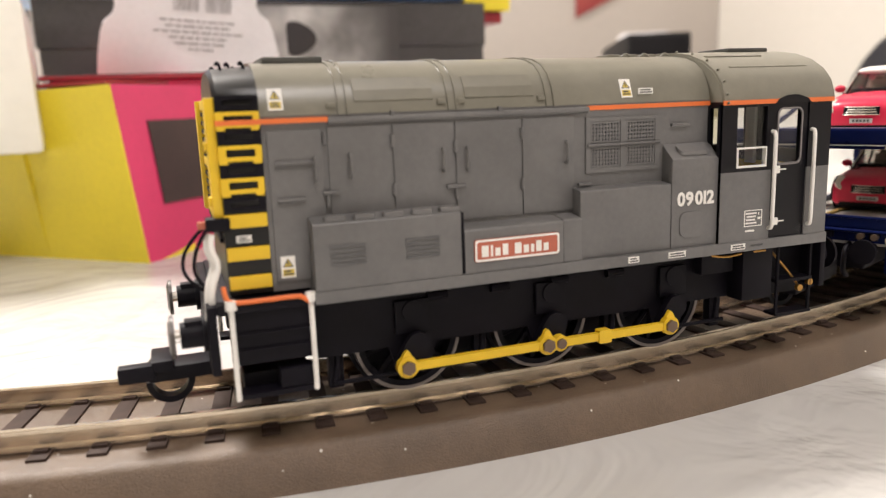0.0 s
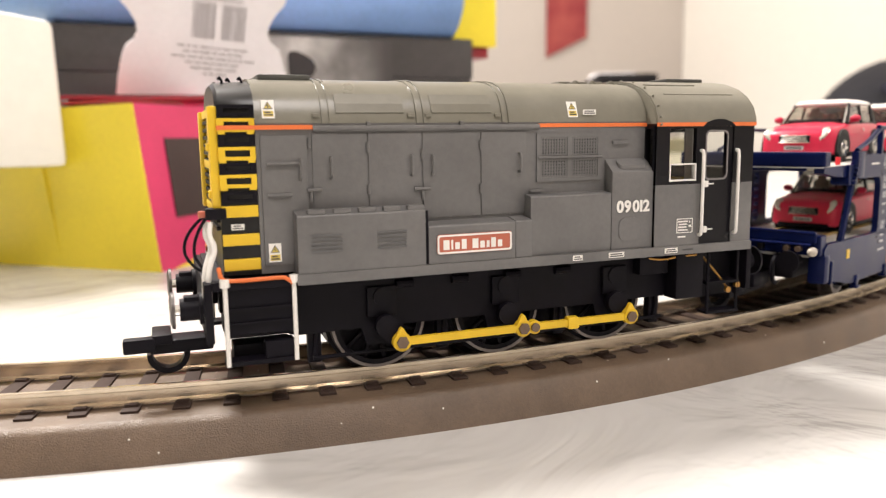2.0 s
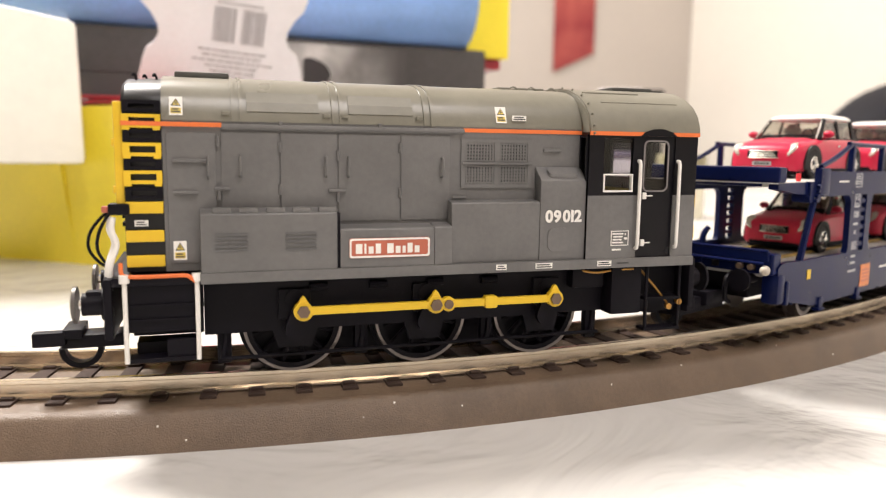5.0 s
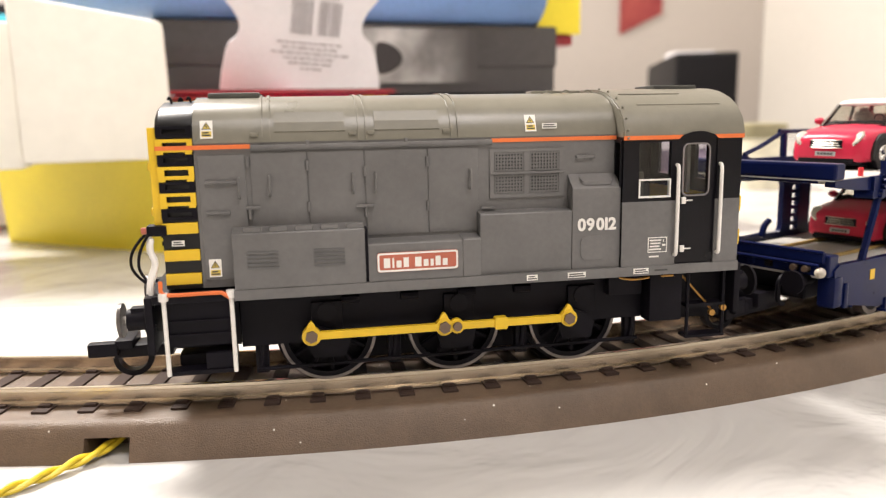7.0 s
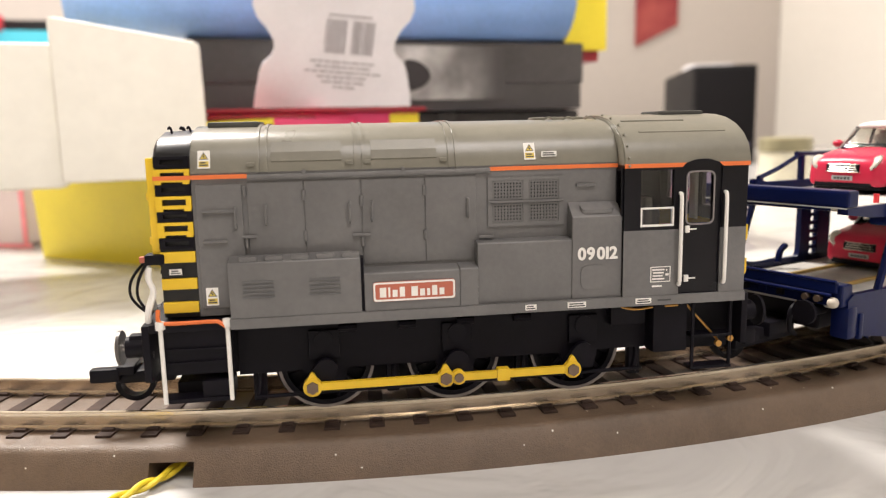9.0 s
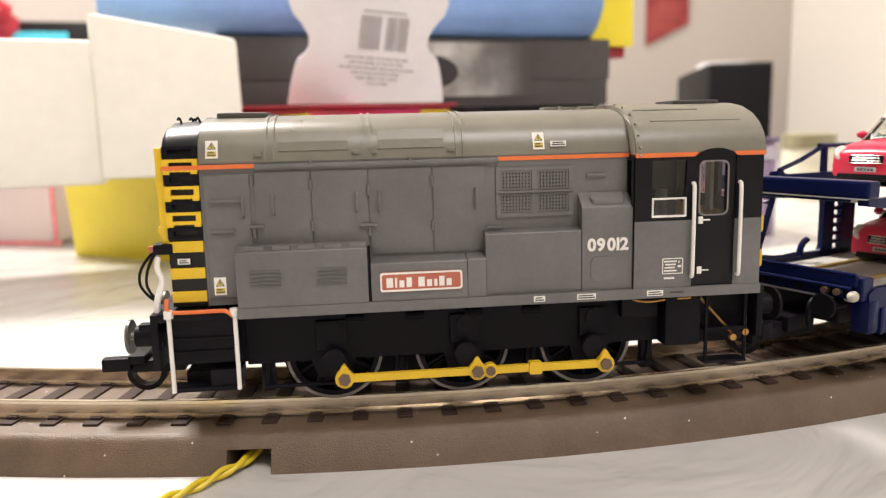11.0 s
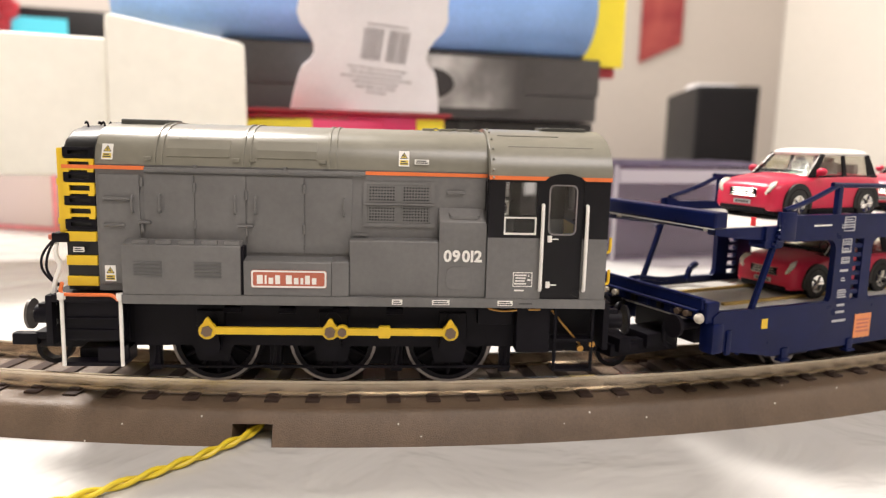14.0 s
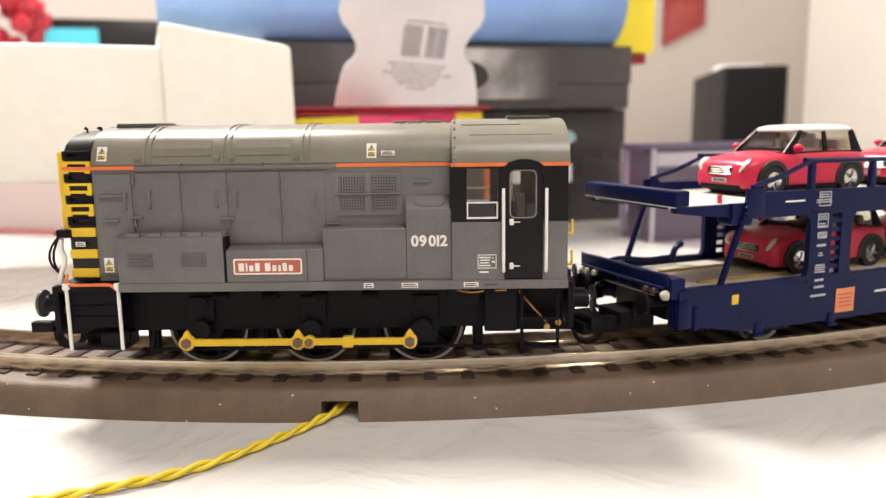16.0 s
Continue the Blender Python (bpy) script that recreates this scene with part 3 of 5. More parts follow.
# cab ends: front with two side windows, back with two windows
bm = bmesh.new()
panel(bm, -16.7, -13.0, 19.2, 41.5, [(-16.0, -13.9, 33.2, 41.0)], "x", 28.0, 28.7)
part("cab_front_wall", bm, CABBLACK, loco, "", False)
bm = bmesh.new()
panel(bm, 13.0, 16.7, 19.2, 41.5, [(13.9, 16.0, 33.2, 41.0)], "x", 28.0, 28.7)
part("cab_front_wall", bm, CABBLACK, loco, "", False)
bm = bmesh.new()
prism(bm, [(y * 0.97, 41.2 + (z - 41.2) * 0.97) for y, z in outer], "x", 28.1, 28.8)
part("cab_front_top", bm, OLIVE, loco, "", False)
for s in (NEAR, FAR):
    bm = bmesh.new()
    ring_plate(bm, [(s * 13.7, 33.0), (s * 16.4, 33.0), (s * 16.4, 41.0), (s * 13.7, 41.0)], [(s * 14.1, 33.5), (s * 16.0, 33.5), (s * 16.0, 40.6), (s * 14.1, 40.6)], "x", 27.7, 28.0)
    part("front_window_rim", bm, CABBLACK, loco, "", False)
    part("pane", boxed(28.2, 28.35, *sorted((s * 13.9, s * 16.0)), 33.2, 41.0), PANE, loco, "", False).visible_shadow = False
bm = bmesh.new()
panel(bm, -16.7, 16.7, 19.2, 30.5, [], "x", 49.4, 50.1)
part("cab_back_lower", bm, YELLOW, loco, "yellow lower cab back", False)
bm = bmesh.new()
panel(bm, -16.7, 16.7, 30.5, 41.5, [(-12.5, -2.5, 33, 40), (2.5, 12.5, 33, 40)], "x", 49.4, 50.1)
part("cab_back_upper", bm, CABBLACK, loco, "", False)
bm = bmesh.new()
prism(bm, [(y * 0.97, 41.2 + (z - 41.2) * 0.97) for y, z in outer], "x", 49.3, 50.0)
part("cab_back_top", bm, CABBLACK, loco, "", False)
part("cab_floor", boxed(28.0, 50.0, -16.5, 16.5, 18.6, 19.4), BLACK, loco, "", False)
CABIN = material("grey_cab_interior", (0.25, 0.24, 0.22), 0.6)
part("control_desk", boxed(28.8, 32.5, -11, 11, 19.4, 31.0, 0.6, (1.0, 0.5)), CABIN, loco, "grey control desk")
part("seat", boxed(41.0, 45.5, -6, -1, 19.4, 29.5, 0.6), material("orange_seat", (0.5, 0.16, 0.05), 0.6), loco, "orange-brown driver's seat")
part("brake_stand", boxed(42.6, 44.2, 8.0, 10.5, 19.4, 33.5, 0.3), CABIN, loco)
part("window_post", boxed(48.6, 49.3, -1.2, 1.2, 30.0, 41.0, 0.2), WHITE, loco, "pale window post")
for y in (-15.0, 15.0):
    for z in (22.0, 28.0):
        bm = bmesh.new()
        tube(bm, [(50.1, y, z), (51.1, y, z), (51.2, y, z + 1.8), (51.2, y, z + 2.6)], 0.28, 7, 4)
        part("rear_bracket", bm, YELLOW, loco, "yellow rear bracket")

# ---- underframe ----
for s in (NEAR, FAR):
    a, b = sorted((s * 11.2, s * 12.0))
    bm = bmesh.new()
    prism(bm, [(-36.5, 17.6), (-36.5, 8.5), (-31, 8.5), (-29.5, 8.6), (-26, 8.6), (-25, 5.6), (-19.6, 5.6), (-18.6, 8.6), (-3.7, 8.6), (-2.9, 5.6), (2.5, 5.6), (3.3, 8.6), (18.4, 8.6), (19.2, 5.6), (24.6, 5.6), (25.4, 8.8), (36, 8.8), (37, 8.0), (50, 8.0), (50, 17.6)], "y", a, b)
    part("frame_plate", bm, BLACK, loco, "black outside frame", False)
    for x in (-22.5, 0, 22.5):
        bm = boxed(x - 2.6, x + 2.6, min(s * 12, s * 12.9), max(s * 12, s * 12.9), 10.5, 15.5, 0.3)
        rod(bm, (x, s * 12.0, 13.8), (x, s * 13.2, 13.8), 1.6, 14)
        part("axle_box", bm, BLACK, loco)
    for x in (-34.0, -11.5, 11.5, 32.5):
        bm = bmesh.new()
        tube(bm, [(x, s * 10.5, 15), (x + 0.8, s * 10.7, 8), (x + 0.2, s * 10.7, 4.0)], 0.55, 6, 3)
        box(bm, x - 0.6, x + 1.6, s * 9.6 - 0.9, s * 9.6 + 0.9, 3.2, 8.5, 0.3)
        part("brake_shoe", bm, BLACK, loco)
    bm = bmesh.new()
    rod(bm, (-34, s * 11.3, 4.2), (34, s * 11.3, 4.6), 0.35, 7)
    part("brake_rod", bm, BLACK, loco)
    bm = boxed(34.2, 40.5, min(s * 11.9, s * 15.6), max(s * 11.9, s * 15.6), 8.6, 17.4, 0.4)
    box(bm, 27.0, 33.4, min(s * 12, s * 14.2), max(s * 12, s * 14.2), 13.6, 17.4, 0.3)
    part("equipment_box", bm, BLACK, loco)
    bm = bmesh.new()
    for i in range(4):
        rod(bm, (-20 + 10 * i, s * 12.4, 15.6), (-17 + 10 * i, s * 12.4, 15.6), 0.7, 8)
    part("pipe_clip", bm, BLACK, loco)
part("inner_frame", boxed(-36, 49, -6.5, 6.5, 8.5, 17.6), BLACK, loco, "", False)
part("belly", boxed(-29, 27, -5.5, 5.5, 3.0, 8.6, 0.4), BLACK, loco)
for s in (NEAR, FAR):
    part("front_frame", boxed(-47.0, -36.6, *sorted((s * 8.0, s * 11.4)), 8.8, 17.4, 0.2), BLACK, loco)
for s in (NEAR, FAR):
    # cab steps at the back
    bm = bmesh.new()
    for x in (41.5, 48.5):
        rod(bm, (x, s * 15.6, 17.5), (x, s * 15.6, 5.2), 0.35, 6)
    for z in (5.2, 11.0):
        box(bm, 41.2, 48.8, min(s * 13.2, s * 16.0), max(s * 13.2, s * 16.0), z, z + 0.5)
    part("cab_steps", bm, BLACK, loco, "", False)
    # front steps with white rails
    for name, x0, x1, ya, yb_, z0, z1, w in (("step_plate", -48.0, -37.2, 12.6, 15.9, 5.6, 6.3, 0.1), ("step_box", -47.6, -37.4, 12.9, 15.4, 10.2, 17.4, 0.2), ("step_back", -47.8, -37.2, 12.3, 12.8, 9.8, 17.4, 0.05), ("sand_pipe_block", -42.0, -37.5, 12.8, 15.6, 6.3, 9.0, 0.2), ("guard_iron", -46.5, -37.5, 8.0, 12.3, 5.2, 8.0, 0.2)):
        part(name, boxed(x0, x1, *sorted((s * ya, s * yb_)), z0, z1, w), BLACK, loco, "", False)
    for z in (12.0, 14.2):
        part("step_ledge", boxed(-47.2, -37.8, *sorted((s * 15.4, s * 15.9)), z, z + 0.35), BLACK, loco, "", False)
    for x in (-47.6, -37.4):
        bm = bmesh.new()
        rod(bm, (x, s * 16.2, 18.9), (x, s * 16.2, 5.8), 0.36, 8)
        rod(bm, (x, s * 16.2, 18.0), (x, s * 16.2, 19.2), 0.75, 8)
        part("step_rail", bm, WHITE, loco, "white step handrail")
# buffer beams, buffers, couplings
for e, x in ((-1, -49.4), (1, 50.4)):
    part("buffer_beam", boxed(min(x, x + e * 1.2), max(x, x + e * 1.2), -16.0, 16.0, 9.4, 18.6, 0.25), BLACK, loco)
    for y in (-11.5, 11.5):
        bm = bmesh.new()
        rod(bm, (x + e * 1.0, y, 14.2), (x + e * 1.8, y, 14.2), 2.5, 14)
        rod(bm, (x + e * 1.6, y, 14.2), (x + e * 4.6, y, 14.2), 1.75, 14)
        box(bm, min(x + e * 1.8, x + e * 4.0), max(x + e * 1.8, x + e * 4.0), y - 1.0, y + 1.0, 15.3, 16.3, 0.2)
        buf = part("buffer", bm, BLACK, loco)
        bm = bmesh.new()
        rod(bm, (x + e * 4.4, y, 14.2), (x + e * 5.5, y, 14.2), 0.85, 10)
        part("buffer_shank", bm, CHROME, buf)
        bm = bmesh.new()
        rod(bm, (x + e * 5.3, y, 14.2), (x + e * 5.8, y, 14.2), 2.8, 24)
        rod(bm, (x + e * 5.8, y, 14.2), (x + e * 6.1, y, 14.2), 2.75, 24, 1.8)
        part("buffer_head", bm, BLACK if e > 0 else material("dark_steel_head", (0.10, 0.09, 0.085), 0.4, metal=0.5), buf)
    bm = bmesh.new()
    box(bm, min(x - 0.5 * e, x + e * 9.5), max(x - 0.5 * e, x + e * 9.5), -2.6, 2.6, 5.2, 7.4, 0.4)
    box(bm, min(x + 8.5 * e, x + e * 13.4), max(x + 8.5 * e, x + e * 13.4), -3.8, -1.6, 5.9, 8.3, 0.4)
    box(bm, min(x + 6 * e, x + e * 9), max(x + 6 * e, x + e * 9), -3.6, 3.6, 7.0, 8.6, 0.3)
    ring_plate(bm, arc_points(x + e * 6.6, 4.9, 3.4, 180, 360, 12), arc_points(x + e * 6.6, 4.9, 2.5, 180, 360, 12), "y", -1.2, 1.0)
    part("coupling_hook", bm, BLACK, loco, "black plastic tension coupling")
for y, k in ((-6.4, 0), (-8.4, 1)):
    bm = bmesh.new()
    tube(bm, [(-49.0 - 0.5 * k, -13.8 + 1.3 * k, 27.6), (-49.2 - 0.5 * k, -13.9 + 1.3 * k, 25.6), (-48.6 - 0.5 * k, -13.9 + 1.3 * k, 23.4), (-49.6 - 0.5 * k, -14.1 + 1.3 * k, 20.0), (-49.9 - 0.5 * k, -14.1 + 1.3 * k, 14.0)], 0.42, 8, 5)
    box(bm, -50.6 - 0.5 * k, -49.4 - 0.5 * k, -14.7 + 1.3 * k, -13.5 + 1.3 * k, 12.6, 14.2, 0.2)
    part("brake_pipe", bm, WHITE, loco, "white brake pipe")
for y, k in ((-12.4, 0.0), (-13.4, 1.3)):
    bm = bmesh.new()
    tube(bm, [(-48.4, y, 28.8), (-50.4 + k * 0.5, y + 0.3, 27.8), (-52.4 + k, y + 0.6, 25.2), (-52.7 + k, y + 0.8, 22.6), (-51.2 + k * 0.7, y + 1.0, 20.4), (-49.6, y + 1, 19.6)], 0.24, 8, 5)
    part("cable", bm, BLACK, loco, "black jumper cable")
part("cable_socket", boxed(-49.6, -46.6, -14.4, -11.6, 27.9, 29.6, 0.3), BLACK, loco)
part("socket_plug", boxed(-50.6, -49.4, -13.4, -12.4, 28.2, 29.2, 0.2), PLATE, loco, "red plug")
bm = bmesh.new()
tube(bm, [(27, -13.4, 17.2), (31, -14.6, 16.4), (35, -15.2, 16.8), (38.5, -15.8, 17.0)], 0.22, 6, 4)
tube(bm, [(41, -14.2, 16.5), (44, -15.0, 13.0), (46.5, -15.0, 10.2)], 0.22, 6, 4)
part("copper_pipe", bm, BRASS, loco, "thin copper pipe")
for z, x in ((9.6, 46.4), (10.4, 48.6)):
    bm = bmesh.new()
    rod(bm, (x, -15.2, z), (x, -15.9, z), 0.6, 10)
    part("tap", bm, BRASS, loco, "brass pipe tap")

# ---- markings ----
def decal(x0, x1, z0, z1, y, mat, parent, name="label_plate", label="", t=0.12):
    a, b = sorted((y, y - t))
    return part(name, boxed(x0, x1, a, b, z0, z1), mat, parent, label, False)


def bars(x0, x1, z0, z1, y, count, mat, parent, name="print"):
    """Unreadable small print as bars."""
    bm = bmesh.new()
    h = (z1 - z0) / count
    for i in range(count):
        box(bm, x0 + 0.1 * ((i * 7) % 3), x1 - 0.15 * ((i * 5) % 3), y - 0.06, y, z0 + h * (i + 0.25), z0 + h * (i + 0.75))
    return part(name, bm, mat, parent, "", False)


def warning(x, z, y, lean=0.0):
    p = decal(x - 0.95, x + 0.95, z - 1.45, z + 1.45, y, WHITE, loco, "warning_label", "white and yellow electric warning label")
    decal(x - 0.75, x + 0.75, z - 1.2, z - 0.3, y - 0.12, LABEL_YELLOW, p, "yellow_field", t=0.05)
    bm = bmesh.new()
    prism(bm, [(x - 0.72, z), (x + 0.72, z), (x, z + 1.2)], "y", y - 0.15, y - 0.12)
    part("triangle_edge", bm, INK, p, "", False)
    bm = bmesh.new()
    prism(bm, [(x - 0.52, z + 0.12), (x + 0.52, z + 0.12), (x, z + 0.98)], "y", y - 0.17, y - 0.13)
    part("triangle", bm, LABEL_YELLOW, p, "", False)
    bm = bmesh.new()
    prism(bm, [(x - 0.22, z + 0.5), (x + 0.1, z + 0.95), (x, z + 0.55), (x + 0.22, z + 0.45), (x - 0.1, z + 0.08), (x, z + 0.4)], "y", y - 0.22, y - 0.17)
    part("flash", bm, INK, p, "", False)
    bars(x - 0.65, x + 0.65, z - 1.15, z - 0.35, y - 0.17, 2, INK, p)
    if lean:
        pivot = Vector((0, y * MM, (z - 1.4) * MM))
        p.matrix_local = Matrix.Translation(pivot) @ Matrix.Rotation(radians(lean), 4, "X") @ Matrix.Translation(-pivot)
    return p


warning(-39.7, 22.4, -13.95)
warning(-39.7, 44.2, -13.62, -20)
warning(12.7, 44.2, -13.6, -20)
p = decal(14.6, 17.2, 43.2, 44.1, -13.62, WHITE, loco, "small_label", "small white label")
bars(14.8, 17.0, 43.3, 44.0, -13.74, 2, INK, p)
p.matrix_local = Matrix.Translation((0, -0.1 * MM, 0))
p = decal(-46.0, -44.1, 26.2, 27.1, -14.0, WHITE, loco, "small_label", "small white label")
bars(-45.8, -44.3, 26.3, 27.0, -14.12, 2, INK, p)
for x0, x1 in ((10.9, 12.8), (18.2, 21.4), (30.2, 33.0)):
    p = decal(x0, x1, 17.95, 18.9, -17.1, WHITE, loco, "small_label", "small white label")
    bars(x0 + 0.2, x1 - 0.2, 18.05, 18.8, -17.22, 2, INK, p)
bars(34.2, 36.6, 18.1, 18.7, -17.1, 1, INK, loco)
# nameplate: border, field and the unlettered name as letter-sized bars
bm = bmesh.new()
prism(bm, round_rect(-14.25, -0.85, 20.75, 23.95, 0.45), "y", -17.05, -16.8)
plate = part("nameplate", bm, PLATE, loco, "orange-red nameplate with a white border")
bm = bmesh.new()
ring_plate(bm, round_rect(-14.2, -0.9, 20.8, 23.9, 0.42), round_rect(-13.9, -1.2, 21.1, 23.6, 0.3), "y", -17.12, -17.04)
part("border", bm, WHITE, plate)
x = -13.2
for w, h, gap in ((1.05, 1.6, 0.34), (0.32, 1.6, 0.36), (0.8, 1.15, 0.36), (0.85, 1.6, 1.05), (1.05, 1.6, 0.36), (0.8, 1.15, 0.36), (0.5, 1.15, 0.32), (0.85, 1.6, 0.36), (0.8, 1.15, 0.0)):
    part("name_bar", boxed(x, x + w, -17.12, -17.04, 21.45, 21.45 + h), WHITE, plate, "", False)
    x += w + gap


def lettering(text, size, mat, parent, m, name="lettering"):
    cu = bpy.data.curves.new(name, "FONT")
    cu.body, cu.size, cu.extrude, cu.offset = text, size * MM, 0.05 * MM, 0.1 * MM
    tmp = bpy.data.objects.new(name, cu)
    me = bpy.data.meshes.new_from_object(tmp)
    bpy.data.objects.remove(tmp)
    me.materials.clear()
    me.materials.append(mat)
    ob = new(name, me)
    ob.parent = parent
    ob.matrix_local = m
    return ob


right = 20.15
for i, digit in enumerate("09012"):
    ob = lettering(digit, 2.85, WHITE, loco, pose(0, 0, 0), "number_digit")
    xs = [v.co.x / MM for v in ob.data.vertices]
    ob.matrix_local = pose((right - min(xs)) * MM, -16.42 * MM, 25.95 * MM, 90)
    right += max(xs) - min(xs) + (0.34 if i == 1 else 0.14)
bm = bmesh.new()
ring_plate(bm, [(32.9, 21.5), (36.5, 21.5), (36.5, 24.2), (32.9, 24.2)], [(33.05, 21.65), (36.35, 21.65), (36.35, 24.05), (33.05, 24.05)], "y", -16.88, -16.8)
data_panel = part("data_panel", bm, WHITE, loco, "white outlined data panel", False)
bars(33.2, 35.4, 21.8, 23.9, -16.82, 4, WHITE, data_panel)
bars(35.6, 36.2, 22.4, 23.9, -16.82, 2, WHITE, data_panel)
bars(33.2, 35.0, 20.5, 21.1, -16.82, 1, WHITE, loco)

# ---- wheels and rods ----
WHEEL_R = 9.1
ROLL = 8.2          # radius that the turning follows
THROW = 3.3
wheels, rods = [], []
for x in (-22.3, -0.2, 21.9):
    wheel = new("wheelset")
    wheel.parent = loco
    wheel.empty_display_size = 0.003
    wheel["label"] = "spoked steel driving wheels with outside cranks"
    for s in (NEAR, FAR):
        bm = bmesh.new()
        k = 40
        circ = lambda r: [(r * math.cos(2 * math.pi * i / k), r * math.sin(2 * math.pi * i / k)) for i in range(k)]
        ring_plate(bm, circ(8.25), circ(7.75), "y", *sorted((s * 7.4, s * 9.6)))
        part("tyre", bm, TYRE_STEEL, wheel, "bright steel tyre")
        bm = bmesh.new()
        for i in range(12):
            a = 2 * math.pi * i / 12
            rod(bm, (1.5 * math.cos(a), s * 8.4, 1.5 * math.sin(a)), (7.6 * math.cos(a), s * 8.4, 7.6 * math.sin(a)), 0.5, 6)
        rod(bm, (0, s * 7.4, 0), (0, s * 9.6, 0), 2.0, 16)
        ring_plate(bm, circ(7.75), circ(6.9), "y", *sorted((s * 7.6, s * 9.5)))
        # metal flange coloured black: the shade on it is put into the colour
        ring_plate(bm, circ(8.9), circ(7.6), "y", *sorted((s * 7.0, s * 7.5)))
        part("spokes", bm, BLACK, wheel)
        # black disc added to make the space behind the spokes dark
        bm = bmesh.new()
        rod(bm, (0, s * 6.6, 0), (0, s * 6.95, 0), 8.0, 32)
        part("shade_disc", bm, BLACK, wheel)
        bm = bmesh.new()
        rod(bm, (0, s * 9, 0), (0, s * 14.4, 0), 1.2, 12)
        prism(bm, arc_points(0, 0, 1.9, 90, 270, 8) + arc_points(THROW, 0, 1.5, -90, 90, 8), "y", *sorted((s * 13.6, s * 14.7)))
        part("crank", bm, BLACK, wheel)
        bm = bmesh.new()
        rod(bm, (THROW, s * 14.6, 0), (THROW, s * 16.6, 0), 1.05, 6)
        part("crank_pin", bm, BOLT, wheel, "brown hexagonal crank pin")
    wheels.append((wheel, x))
for s in (NEAR, FAR):
    bm = bmesh.new()
    y = sorted((s * 15.1, s * 16.0))
    for x0, x1 in ((-22.3, -0.2), (2.0, 21.9)):
        prism(bm, [(x0, -0.62), (x1, -0.62), (x1, 0.62), (x0, 0.62)], "y", *y)
    for x, r in ((-22.3, 1.55), (-0.2, 1.5), (2.0, 1.25), (21.9, 1.5)):
        prism(bm, arc_points(x, 0, r, 0, 360, 16)[:-1], "y", y[0] - 0.12, y[1] + 0.12)
    for x in (-22.3, -0.2, 21.9):
        prism(bm, [(x - 1.1, 0.8), (x + 1.1, 0.8), (x + 0.35, 2.2), (x, 2.5), (x - 0.35, 2.2)], "y", y[0] + 0.1, y[1] - 0.1)
    prism(bm, round_rect(8.6, 10.8, -1.05, 1.05, 0.3), "y", y[0] - 0.25, y[1] + 0.25)
    coupling_rod = part("coupling_rod", bm, YELLOW, loco, "yellow coupling rod")
    bm = bmesh.new()
    rod(bm, (2.0, s * 15.9, 0), (2.0, s * 16.5, 0), 0.8, 10)
    part("knuckle_pin", bm, BOLT, coupling_rod)
    rods.append(coupling_rod)


# ---- the car transporter wagon (x along it, its loco end negative) ----
WAGON_AT, WAGON_IN = 144.0, 3.5
MARK = material("pale_wagon_print", (0.48, 0.48, 0.50), 0.5)
wagon = thing("car_transporter_wagon", "dark blue two-deck model car transporter wagon coupled behind the locomotive", "wagon", on_track(WAGON_AT, WAGON_IN))
OPENINGS = [(-60.5, -45.5), (-33.5, -8.0), (-3.0, 22.5), (27.5, 53.0)]


def arched(x0, x1, z0, z1, r=4.5, k=6):
    """An opening with rounded upper corners, from its lower left round to its lower right."""
    return [(x0, z0), *arc_points(x0 + r, z1 - r, r, 180, 90, k), *arc_points(x1 - r, z1 - r, r, 90, 0, k), (x1, z0)]


